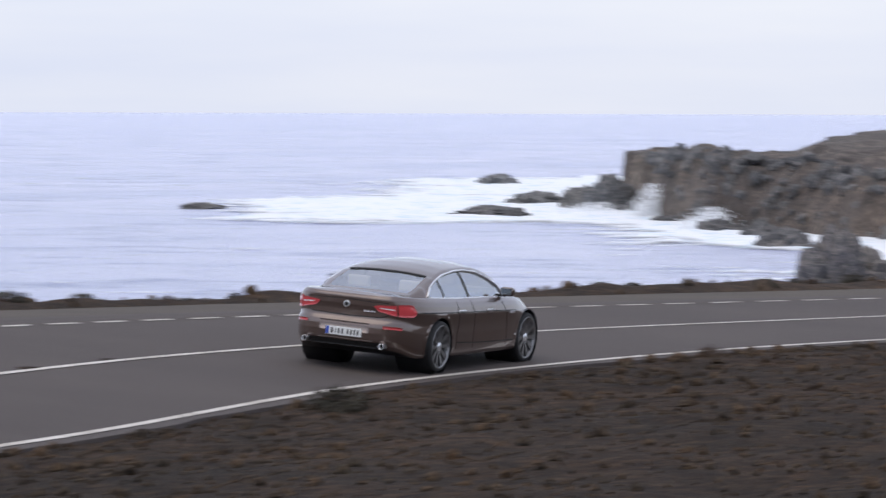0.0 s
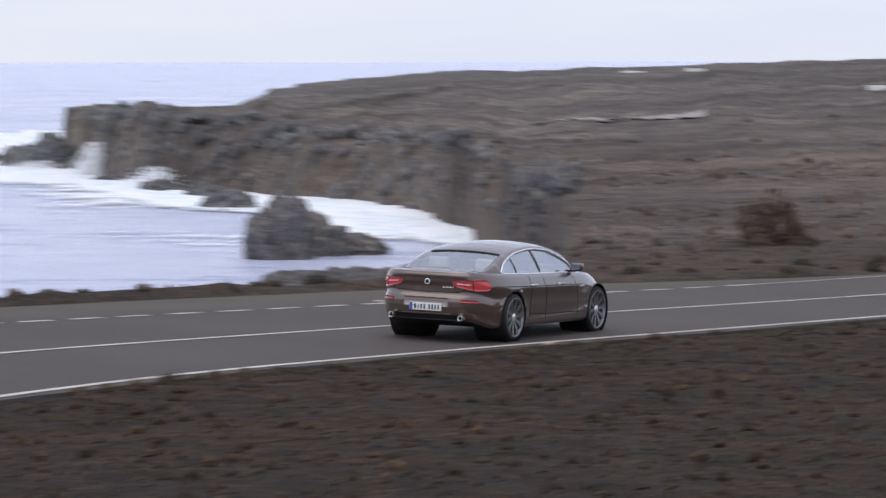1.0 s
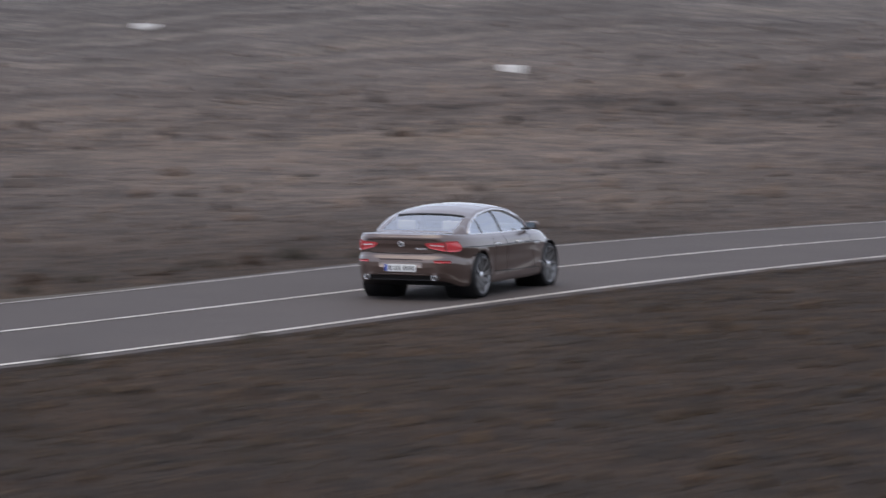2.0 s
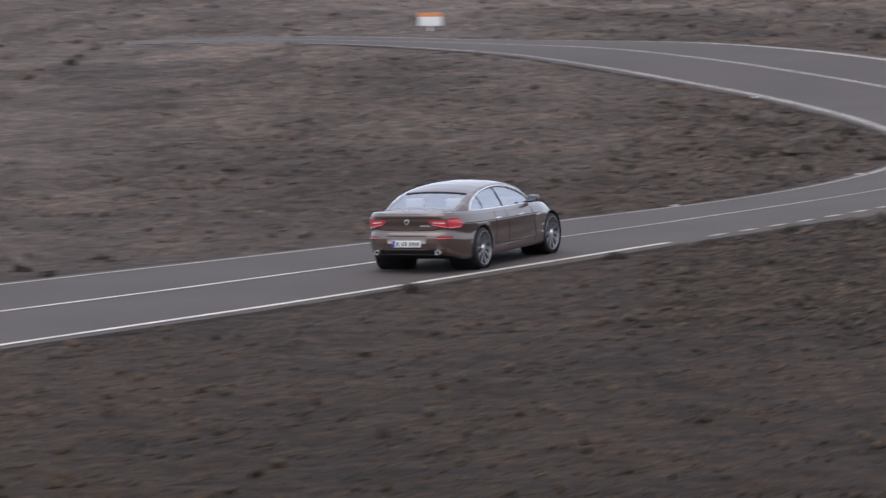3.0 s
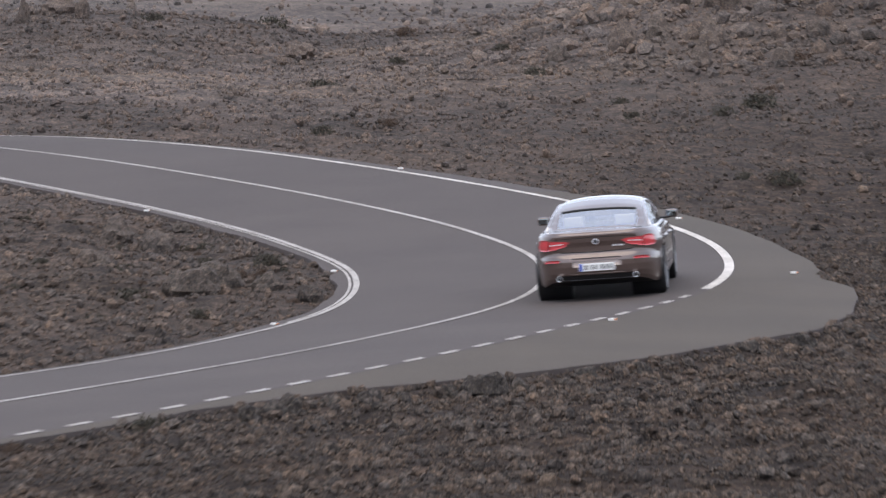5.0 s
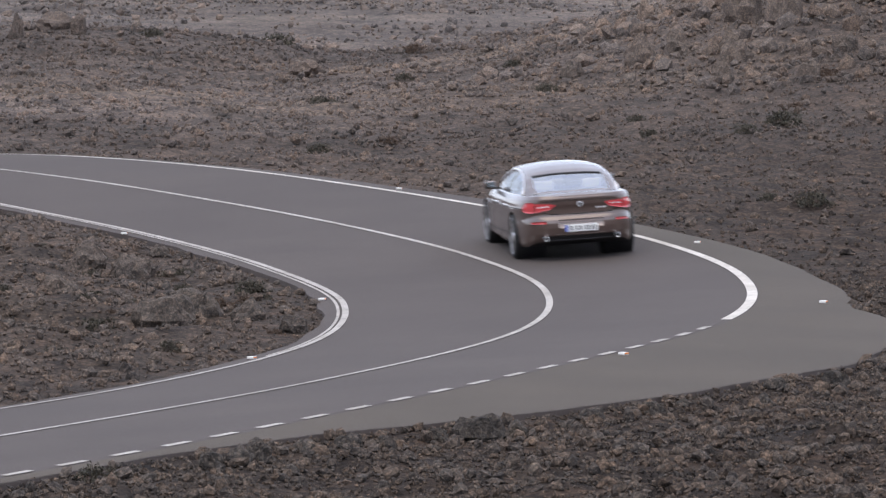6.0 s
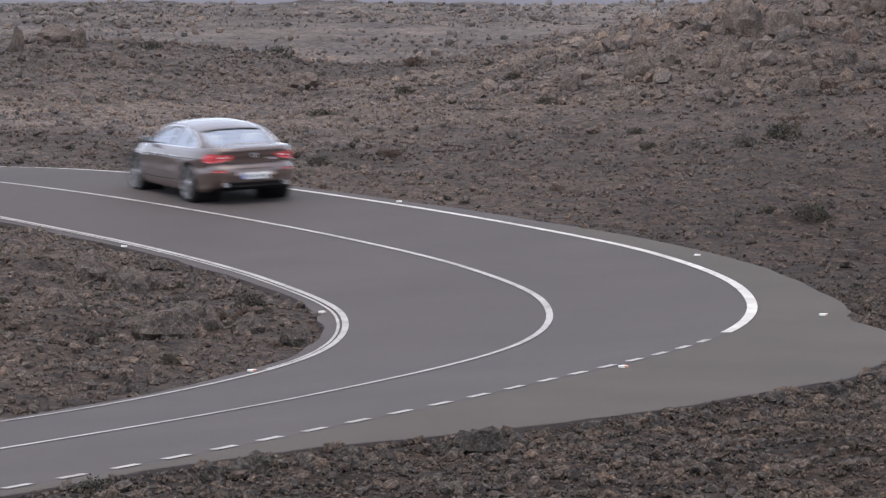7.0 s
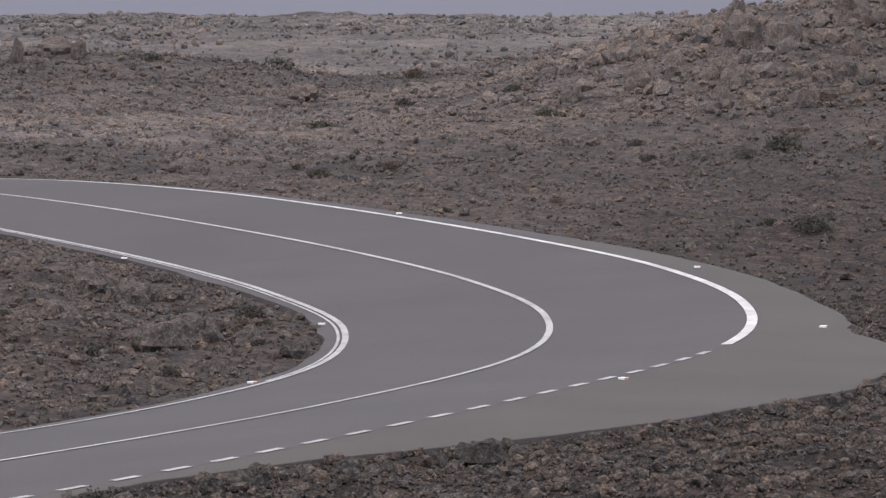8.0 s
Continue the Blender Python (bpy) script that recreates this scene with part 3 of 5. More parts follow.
def tube_part(name, points, radius, mat, parent, closed=False, label="", sides=8):
    p = np.asarray(points, float)
    tg = np.gradient(p, axis=0)
    if closed:
        tg = np.roll(p, -1, 0) - np.roll(p, 1, 0)
    tg /= np.linalg.norm(tg, axis=1)[:, None]
    up = np.array([0.0, 0.0, 1.0])
    n1 = np.cross(tg, up + 0.01)
    n1 /= np.linalg.norm(n1, axis=1)[:, None]
    n2 = np.cross(tg, n1)
    a = np.linspace(0, 2 * math.pi, sides, endpoint=False)
    v = p[:, None] + radius * (np.cos(a)[None, :, None] * n1[:, None] + np.sin(a)[None, :, None] * n2[:, None])
    f = grid_faces(len(p), sides, True)
    if closed:
        last = (len(p) - 1) * sides
        j = np.arange(sides)
        f = np.vstack([f, np.stack([last + j, last + (j + 1) % sides, (j + 1) % sides, j], 1)])
    return part(name, v.reshape(-1, 3), f, mat, parent, label)


def lathe_part(name, profile, mat, parent, at=(0, 0, 0), sides=40, label=""):
    """Turns (x, radius) pairs about the x axis."""
    pr = np.array(profile, float)
    a = np.linspace(0, 2 * math.pi, sides, endpoint=False)
    v = np.stack([np.repeat(pr[:, :1], sides, 1), pr[:, 1:] * np.cos(a), pr[:, 1:] * np.sin(a)], -1) + np.array(at)
    return part(name, v.reshape(-1, 3), grid_faces(len(pr), sides, True), mat, parent, label)


AXLES = (0.0, 2.968)
WHEEL_R = 0.345


def build_body():
    arcs = np.linspace(0, 1, 321)[:-1]
    ts = np.unique(np.r_[LEVELS[:, 0], np.linspace(0, 1, 27)])
    v = np.array([shell(arcs, t) for t in ts])
    # wheel arches: pull near vertices to the rim of the opening, open what lies inside
    rad = 0.385
    flat = v.reshape(-1, 3)
    inside = np.zeros(len(flat), bool)
    for ya in AXLES:
        d = flat[:, 1:] - np.array([ya, WHEEL_R])
        r = np.hypot(d[:, 0], d[:, 1])
        near = (np.abs(r - rad) < 0.028) & (np.abs(flat[:, 0]) > 0.6)
        flat[near, 1:] = np.array([ya, WHEEL_R]) + d[near] * (rad / r[near])[:, None]
        inside |= (r < rad - 0.004) & ~near & (np.abs(flat[:, 0]) > 0.6)
        lip = (np.abs(np.hypot(flat[:, 1] - ya, flat[:, 2] - WHEEL_R) - rad) < 0.05) & (np.abs(flat[:, 0]) > 0.6)
        flat[lip, 0] += np.sign(flat[lip, 0]) * 0.008
    f = grid_faces(len(ts), len(arcs), True)
    f = f[~inside[f].any(1)]
    # deck and bonnet
    top = v[-1]
    rings = [top]
    for k in (0.985, 0.94, 0.8, 0.55, 0.28, 0.0):
        p = top * np.array([k, 1, 1])
        crown = np.where(top[:, 1] < 0.8, 0.030, 0.055) * (1 - k * k) + 0.006 * (k < 1)
        mid = (top[:, 1].max() + top[:, 1].min()) / 2
        p[:, 1] = mid + (top[:, 1] - mid) * (1 - 0.004 * (1 - k))
        p[:, 2] = top[:, 2] + crown * smooth(3.62, 3.2, top[:, 1]) * smooth(-1.06, -0.9, top[:, 1]) + 0.004 * (k < 0.99)
        rings.append(p)
    base = len(flat) - len(arcs)
    cap = np.vstack(rings[1:])
    i, j = np.meshgrid(np.arange(6), np.arange(len(arcs)), indexing="ij")
    a = base + i * len(arcs) + j
    b = base + i * len(arcs) + (j + 1) % len(arcs)
    cf = np.stack([a, b, b + len(arcs), a + len(arcs)], -1).reshape(-1, 4)
    allv = np.vstack([flat, cap])
    cen = allv[cf].mean(1)
    inner = (cen[:, 1] > -0.30) & (cen[:, 1] < 2.45) & (np.abs(cen[:, 0]) < 0.70)
    part("body", allv, np.vstack([f, cf[~inner]]), M_BROWN, car, "brown metallic painted body shell")
    used, idx = np.unique(cf[inner], return_inverse=True)
    part("cabin_floor", allv[used] - np.array([0, 0, 0.02]), idx.reshape(-1, 4), M_SEAT, car)
    under = shell(arcs, 0.0)
    k = np.vstack([under, under * np.array([0, 1, 1])])
    part("underbody", k, grid_faces(2, len(arcs), True), M_BLACK, car)


build_body()

# greenhouse
CAB_Y = np.unique(np.r_[np.linspace(-0.50, 2.72, 93), -0.15, 2.44, 0.27, 0.33, 1.04, 1.13, -0.40, 0.20, 1.86, 2.60])
CAB_TOP = np.array([(-0.52, 1.012), (-0.40, 1.040), (-0.20, 1.112), (0.0, 1.190), (0.20, 1.262), (0.40, 1.318), (0.70, 1.368), (1.05, 1.390), (1.40, 1.390), (1.70, 1.366), (1.86, 1.338), (2.10, 1.255), (2.40, 1.115), (2.60, 1.010), (2.74, 0.935)])
WIN_TOP = np.array([(-0.15, 0.985), (-0.10, 1.050), (0.0, 1.110), (0.20, 1.185), (0.50, 1.250), (0.90, 1.288), (1.25, 1.292), (1.60, 1.262), (1.90, 1.190), (2.20, 1.080), (2.44, 0.965)])


def bend(table, y):
    """A smooth curve through a short table."""
    a = np.interp(y, table[:, 0], table[:, 1])
    return (np.interp(y - 0.04, table[:, 0], table[:, 1]) + np.interp(y + 0.04, table[:, 0], table[:, 1]) + 2 * a) / 4


def belt_half(y):
    return np.interp(y, [-0.52, -0.2, 0.2, 0.8, 1.6, 2.2, 2.74], [0.66, 0.755, 0.805, 0.825, 0.825, 0.80, 0.66])


def cabin_section(y, rows=(6, 4, 15)):
    zt, zb, bw = bend(CAB_TOP, y), top_edge(y) + 0.002, belt_half(y)
    zt = max(zt, zb + 0.01)
    rail_z = zb + (zt - zb) * 0.86
    rail_x = bw - (rail_z - zb) * 0.62
    wz = np.clip(bend(WIN_TOP, y), zb + 0.004, rail_z - 0.010)
    low = np.linspace(zb, wz, rows[0])
    up = np.linspace(wz, rail_z, rows[1] + 1)[1:]
    z = np.r_[low, up]
    x = bw - (z - zb) * 0.62 + 0.05 * np.sin(np.pi * np.clip((z - zb) / (rail_z - zb + 1e-6), 0, 1)) * (rail_z - zb)
    q = np.linspace(1, 0, rows[2])[1:]
    rx = rail_x * q
    rz = rail_z + (zt - rail_z) * (1 - np.abs(q) ** 2.4)
    return np.stack([np.r_[x, rx], np.full(len(x) + len(rx), y), np.r_[z, rz]], -1)


def build_cabin():
    half = np.array([cabin_section(y) for y in CAB_Y])
    left = half[:, -2::-1] * np.array([-1, 1, 1])
    v = np.concatenate([half, left], 1)
    r, c = v.shape[:2]
    f = grid_faces(r, c)[:, ::-1]
    flat = v.reshape(-1, 3)
    row, col = np.divmod(np.arange((r - 1) * (c - 1)), c - 1)
    ym = (CAB_Y[row] + CAB_Y[row + 1]) / 2
    colm = np.minimum(col, c - 2 - col)
    glass_side = (colm < 5) & (ym > -0.15) & (ym < 2.44)
    right = col < c / 2
    rear = (colm >= 11) & (ym > -0.40) & (ym < 0.20)
    front = (colm >= 11) & (ym > 1.86) & (ym < 2.60)
    pillar = glass_side & (((ym > 0.27) & (ym < 0.33)) | ((ym > 1.04) & (ym < 1.13)))

    def piece(name, mask, mat, label="", shift=0.0):
        used, idx = np.unique(f[mask], return_inverse=True)
        ob = part(name, flat[used] + np.array([0, 0, shift]), idx.reshape(-1, 4), mat, car, label)
        ob.visible_shadow = mat is not M_GLASS
        return ob

    piece("roof", ~(glass_side | rear | front), M_BROWN, "brown arched roof with slim pillars")
    piece("rear_window", rear, M_GLASS, "sloping tinted rear window")
    piece("windscreen", front, M_GLASS)
    for side in (right, ~right):
        g = glass_side & side & ~pillar
        piece("quarter_window", g & (ym < 0.27), M_GLASS)
        piece("rear_door_window", g & (ym > 0.33) & (ym < 1.04), M_GLASS)
        piece("front_door_window", g & (ym > 1.13), M_GLASS)
        piece("pillar_trim", pillar & side & (ym < 0.8), M_BLACK)
        piece("pillar_trim", pillar & side & (ym > 0.8), M_BLACK)
    # bright trim round the side windows, dark line at the head of the rear window
    for sx in (1, -1):
        ys = np.linspace(-0.15, 2.44, 50)
        over = np.array([cabin_section(y)[5] for y in ys])
        below = np.array([cabin_section(y)[0] for y in ys[::-1]])
        loop = np.vstack([over, below]) * np.array([sx, 1, 1]) + np.array([sx * 0.012, 0, 0.008])
        tube_part("window_trim", loop, 0.015, M_CHROME, car, True, "bright metal trim round the side windows")
    sec = np.array([p for p in v[np.abs(CAB_Y - 0.20).argmin()] if abs(p[0]) < 0.56])
    tube_part("rear_window_seal", sec + np.array([0, 0, 0.004]), 0.016, M_BLACK, car)


build_cabin()


def tail_lights():
    for sx in (1, -1):
        # wraps from the tail round the corner: tall outside, a slim tongue inwards
        k = np.linspace(0, 1, 30)
        xs = shell_arc(x=0.40, t=0.75)
        a1 = shell_arc(y=-0.66, t=0.75)
        a = xs + (a1 - xs) * k
        lo = np.interp(k, [0, 0.10, 0.45, 0.62, 0.9, 1.0], [0.790, 0.715, 0.655, 0.650, 0.680, 0.74])
        hi = np.interp(k, [0, 0.10, 0.45, 0.62, 0.9, 1.0], [0.815, 0.835, 0.850, 0.880, 0.890, 0.80])
        cut = 15
        for name, sel in (("boot_light", slice(0, cut)), ("tail_light", slice(cut, 30))):
            aa = np.repeat(a[sel][:, None], 7, 1)
            tt = lo[sel][:, None] + (hi - lo)[sel][:, None] * np.linspace(0, 1, 7)
            lamp = patch(name, sx * aa, tt, 0.012, M_RED, "red wrap-round tail light lens", None, 0.02)
            if name == "boot_light":
                m = np.linspace(0.25, 0.92, 8)
                ab = np.interp(m, np.linspace(0, 1, cut), a[sel])
                mid = np.interp(m, np.linspace(0, 1, cut), (0.42 * lo + 0.58 * hi)[sel])
                patch("reversing_lens", sx * np.repeat(ab[:, None], 2, 1), mid[:, None] + np.array([-0.009, 0.009]), 0.016, M_HEADREST, "pale reversing lens", lamp, 0.006)
        aa, tt = rect(0.0445, 0.0665, 0.395, 0.450, 12, 3)
        patch("bumper_reflector", sx * aa, tt, 0.010, M_REFLECTOR, "red bumper reflector", None, 0.02)
        # twin tail pipes
        at = (sx * 0.56, -1.065, 0.352)
        pipe = lathe_part("exhaust_tip", [(-0.14, 0.034), (0.02, 0.038), (0.03, 0.040), (0.03, 0.034), (0.0, 0.031), (-0.10, 0.030), (-0.10, 0.0)], M_CHROME, car, (0, 0, 0), 24, "round chrome exhaust tip")
        pipe.matrix_basis = pose(*at, 0, 0, -90)
        lathe_part("exhaust_bore", [(-0.02, 0.0305), (-0.02, 0.0)], M_BLACK, pipe, (0, 0, 0), 20)


tail_lights()


def strip_on(name, pts, width, mat, off=0.004, vertical=False):
    """A narrow band along arc/t pairs."""
    p = np.array(pts, float)
    n = 24
    k = np.linspace(0, len(p) - 1, n)
    a, t = np.interp(k, np.arange(len(p)), p[:, 0]), np.interp(k, np.arange(len(p)), p[:, 1])
    if vertical:
        aa = a[:, None] + np.array([-width, width])
        tt = np.repeat(t[:, None], 2, 1)
    else:
        aa = np.repeat(a[:, None], 2, 1)
        tt = t[:, None] + np.array([-width, width])
    return patch(name, aa, tt, off, mat)


def body_details():
    ar = lambda x: shell_arc(x=x, t=0.6)
    sy = lambda y: shell_arc(y=y, t=0.6)
    # boot lid: lower gap, its sloped ends, a dark strip as shade under the lip
    strip_on("boot_gap", [(-ar(0.50), 0.60), (0.0, 0.585), (ar(0.50), 0.60)], 0.010, M_SEAM_SHADE, 0.003)
    for sx in (1, -1):
        strip_on("boot_gap", [(sx * ar(0.50), 0.60), (sx * ar(0.60), 0.66)], 0.008, M_SEAM_SHADE, 0.003)
    strip_on("lip_shade", [(-ar(0.74), 0.880), (0.0, 0.895), (ar(0.74), 0.880)], 0.007, M_SEAM_SHADE, 0.0025)
    # bumper: dark lower panel, bright valance bar
    aa, tt = rect(-ar(0.66), ar(0.66), 0.004, 0.115, 28, 4)
    patch("rear_diffuser", aa, tt, 0.004, M_BLACK, "black plastic rear diffuser", None, 0.01)
    aa, tt = rect(-ar(0.40), ar(0.40), 0.140, 0.158, 24, 2)
    patch("valance_bar", aa, tt, 0.006, M_BROWN, "", None, 0.01)
    # plate with its recess; its lettering stands as bars
    aa, tt = rect(-ar(0.35), ar(0.35), 0.285, 0.475, 16, 3)
    patch("plate_recess", aa, tt, 0.003, plain("plate_recess_paint", (0.30, 0.25, 0.23), 0.35, 0.4), "", None, 0.01)
    plate = box_part("number_plate", (0.52, 0.012, 0.112), (0.0, -1.088, 0.498), M_PLATE, car, "white number plate with a blue band", 0.003)
    box_part("blue_band", (0.045, 0.003, 0.104), (-0.233, -1.0955, 0.498), M_PLATEBLUE, plate)
    for x, w in ((-0.165, 0.030), (-0.112, 0.008), (-0.066, 0.020), (-0.014, 0.024), (0.066, 0.022), (0.114, 0.022), (0.162, 0.022), (0.210, 0.022)):
        box_part("bar", (w, 0.003, 0.066), (x, -1.0955, 0.498), M_INK, plate)
    # round badge and the bars of the type mark
    badge = lathe_part("badge", [(0.0, 0.0), (0.006, 0.024), (0.008, 0.030), (0.010, 0.040), (0.006, 0.043), (-0.01, 0.043)], M_CHROME, car, (0, 0, 0), 28, "round bright badge")
    badge.matrix_basis = pose(0, -1.052, 0.865, 0, 0, -90)
    lathe_part("badge_field", [(0.0095, 0.0), (0.0095, 0.029)], M_INK, badge, (0, 0, 0), 20)
    for k in range(4):
        aa, tt = rect(ar(0.245 + 0.052 * k), ar(0.245 + 0.052 * k + (0.036 if k < 3 else 0.012)), 0.690, 0.722, 3, 2)
        patch("mark_bar", aa, tt, 0.008, M_CHROME, "", None, 0.006)
    for sx in (1, -1):
        # dark strips as shade in the flank crease and along the sill; door gaps, fuel flap
        strip_on("flank_crease_shade", [(sx * sy(y), 0.775) for y in (-0.55, 0.4, 1.4, 2.55)], 0.0085, M_SEAM_SHADE, 0.0020)
        strip_on("sill_crease_shade", [(sx * sy(y), tt0) for y, tt0 in ((0.55, 0.235), (1.4, 0.205), (2.45, 0.200))], 0.010, M_SEAM_SHADE, 0.0020)
        for y, lean in ((0.52, 0.08), (1.09, 0.0), (2.22, -0.05)):
            strip_on("door_gap", [(sx * sy(y + lean * k), 0.12 + 0.86 * k) for k in (0, 0.5, 1)], 0.0004, M_SEAM_SHADE, 0.0025, True)
        for y in (0.66, 1.62):
            h = shell(np.array([sx * sy(y)]), 0.80)[0]
            box_part("door_handle", (0.035, 0.20, 0.028), (h[0] + sx * 0.014, h[1], h[2]), M_CHROME, car, "chrome door handle", 0.010)
        h = shell(np.array([sx * sy(2.38)]), 0.74)[0]
        box_part("wing_vent", (0.014, 0.16, 0.032), (h[0] + sx * 0.002, h[1], h[2]), M_CHROME, car, "chrome wing vent", 0.005)
        # mirror
        mirror = box_part("door_mirror", (0.19, 0.11, 0.125), (sx * 0.965, 2.08, 1.015), M_BROWN, car, "brown door mirror", 0.045)
        box_part("mirror_glass", (0.15, 0.006, 0.09), (sx * 0.968, 2.022, 1.018), plain("mirror_glass", (0.20, 0.22, 0.23), 0.05, 1.0), mirror, "", 0.002)
        box_part("mirror_foot", (0.14, 0.06, 0.03), (sx * 0.86, 2.10, 0.955), M_BLACK, mirror, "", 0.008)
        # head lamps
        aa, tt = rect(sy(3.30), shell_arc(y=3.80, t=0.6), 0.62, 0.86, 12, 5)
        patch("head_lamp", sx * aa, tt, 0.006, M_GLASS, "clear head lamp", None, 0.02)


body_details()


def cabin_fittings():
    for y, z, sc in ((0.10, 1.04, 1.0), (1.30, 1.10, 1.0)):
        for sx in (1, -1):
            box_part("seat", (0.48, 0.16, 0.34 if y > 1 else 0.16), (sx * 0.37, y + 0.06, z - 0.10), M_SEAT, car, "", 0.04)
            box_part("headrest", (0.31, 0.11, 0.15), (sx * 0.38, y + 0.02, z + 0.055), M_HEADREST if y < 1 else M_SEAT, car, "pale rounded headrest" if y < 1 else "", 0.035)
    box_part("dashboard", (1.3, 0.35, 0.10), (0, 2.25, 0.97), M_SEAT, car, "", 0.03)


cabin_fittings()


def build_wheel():
    w = 0.255
    prof = [(-w / 2, 0.284), (-w / 2 - 0.008, 0.306), (-w / 2, 0.325), (-w / 2 + 0.03, 0.343), (0, WHEEL_R), (w / 2 - 0.03, 0.343), (w / 2, 0.325), (w / 2 + 0.008, 0.306), (w / 2, 0.284)]
    tyre = lathe_part("wheel", prof, M_TYRE, car, (0, 0, 0), 48, "low-profile tyre on a ten-spoke alloy rim")
    rim = lathe_part("rim", [(w / 2 - 0.002, 0.290), (w / 2 + 0.010, 0.288), (w / 2 + 0.006, 0.276), (w / 2 - 0.03, 0.267), (w / 2 - 0.10, 0.252), (-w / 2, 0.262)], M_RIM, tyre, (0, 0, 0), 48, "bright alloy rim")
    # brake disc coloured dark for the shade behind the spokes
    lathe_part("brake_disc", [(w / 2 - 0.085, 0.0), (w / 2 - 0.085, 0.258)], M_RIMDARK, tyre, (0, 0, 0), 36)
    vs, fs = [], []
    for k in range(20):
        a = 2 * math.pi * (k // 2) / 10 + (0.075 if k % 2 else -0.075)
        r0, r1, h0, h1 = 0.045, 0.277, 0.015, 0.012
        d, e = np.array([0, math.cos(a), math.sin(a)]), np.array([0, -math.sin(a), math.cos(a)])
        b = len(vs)
        for r, h, xx in ((r0, h0, w / 2 - 0.022), (r1, h1, w / 2 - 0.004)):
            for sx, sh in ((0, -1), (0, 1), (-0.03, 1), (-0.03, -1)):
                vs.append(d * r + e * h * sh + np.array([xx + sx, 0, 0]))
        fs += [(b, b + 1, b + 5, b + 4), (b + 1, b + 2, b + 6, b + 5), (b + 3, b, b + 4, b + 7), (b + 2, b + 3, b + 7, b + 6)]
    part("spokes", vs, fs, M_RIM, tyre, "", False)
    lathe_part("hub_cap", [(w / 2 - 0.03, 0.06), (w / 2 - 0.012, 0.052), (w / 2 - 0.006, 0.03), (w / 2 - 0.006, 0.0)], M_CHROME, tyre, (0, 0, 0), 24)
    return tyre


first_wheel = build_wheel()
WHEEL_AT = [(0.815, 0.0, WHEEL_R, 0), (0.80, 2.968, WHEEL_R, 0), (-0.815, 0.0, WHEEL_R, 180), (-0.80, 2.968, WHEEL_R, 180)]
wheels = [first_wheel] + [copy_thing(first_wheel, pose(0, 0, 0)) for _ in range(3)]
for k, (x, y, z, turn) in enumerate(WHEEL_AT):
    sgn = 1 if x > 0 else -1
    lathe_part("wheel_well", [(sgn * 0.45, 0.0), (sgn * 0.45, 0.40), (sgn * 0.925, 0.392)], M_BLACK, car, (0, y, z), 36)


# ---- loose lava, boulders, shrubs, markers ----
def ico():
    p = (1 + 5 ** 0.5) / 2
    v = np.array([(-1, p, 0), (1, p, 0), (-1, -p, 0), (1, -p, 0), (0, -1, p), (0, 1, p), (0, -1, -p), (0, 1, -p), (p, 0, -1), (p, 0, 1), (-p, 0, -1), (-p, 0, 1)]) / math.hypot(1, p)
    f = []
    for i in range(12):
        for j in range(i + 1, 12):
            for k in range(j + 1, 12):
                e = [np.linalg.norm(v[a] - v[b]) for a, b in ((i, j), (j, k), (i, k))]
                if max(e) < 1.06:
                    out = np.dot(np.cross(v[j] - v[i], v[k] - v[i]), v[i]) > 0
                    f.append((i, j, k) if out else (i, k, j))
    return v, np.array(f)


ICO_V, ICO_F = ico()
OCT_V = np.array([(1, 0, 0), (-1, 0, 0), (0, 1, 0), (0, -1, 0), (0, 0, 1), (0, 0, -1)], float)
OCT_F = np.array([(0, 2, 4), (2, 1, 4), (1, 3, 4), (3, 0, 4), (2, 0, 5), (1, 2, 5), (3, 1, 5), (0, 3, 5)])


def scatter(name, x, y, size, label, category, rng, small=0.06):
    """Many stones in one mesh, each turned, stretched and roughened on its own."""
    big = size > small
    verts, faces, start = [], [], 0
    for k, base_v, base_f in ((big, ICO_V, ICO_F), (~big, OCT_V, OCT_F)):
        v, f = stone_batch(x[k], y[k], size[k], base_v, base_f, rng)
        verts.append(v)
        faces.append(f + start)
        start += len(v)
    ob = mesh_object(name, np.vstack(verts), np.vstack(faces), M_ROCK)
    return tagged(ob, label, category, kind="stuff")


def stone_batch(x, y, size, base_v, base_f, rng):
    n, m = len(x), len(base_v)
    z = ground_height(x, y)
    q = rng.normal(size=(n, 4))
    q /= np.linalg.norm(q, axis=1)[:, None]
    w, a, b, c = q.T
    rot = np.stack([1 - 2 * (b * b + c * c), 2 * (a * b - c * w), 2 * (a * c + b * w), 2 * (a * b + c * w), 1 - 2 * (a * a + c * c), 2 * (b * c - a * w), 2 * (a * c - b * w), 2 * (b * c + a * w), 1 - 2 * (a * a + b * b)], 1).reshape(n, 3, 3)
    v = base_v[None] * rng.uniform(0.66, 1.28, (n, m, 1)) * rng.uniform(0.65, 1.2, (n, 1, 3))
    v = np.einsum("nij,nkj->nki", rot, v) * size[:, None, None] * np.array([1, 1, 0.92])
    v += np.stack([x, y, z + size * 0.35], 1)[:, None]
    f = base_f[None] + m * np.arange(n)[:, None, None]
    return v.reshape(-1, 3), f.reshape(-1, 3)


def stones_in(rng, n, x0, x1, y0, y1, keep):
    x, y = rng.uniform(x0, x1, n), rng.uniform(y0, y1, n)
    s, u = road_frame(x, y)
    out = np.maximum(u - np.interp(s, ARC, EDGE_R), -u - np.interp(s, ARC, EDGE_L))
    k = keep(s, u, out, x, y)
    return x[k], y[k], out[k]


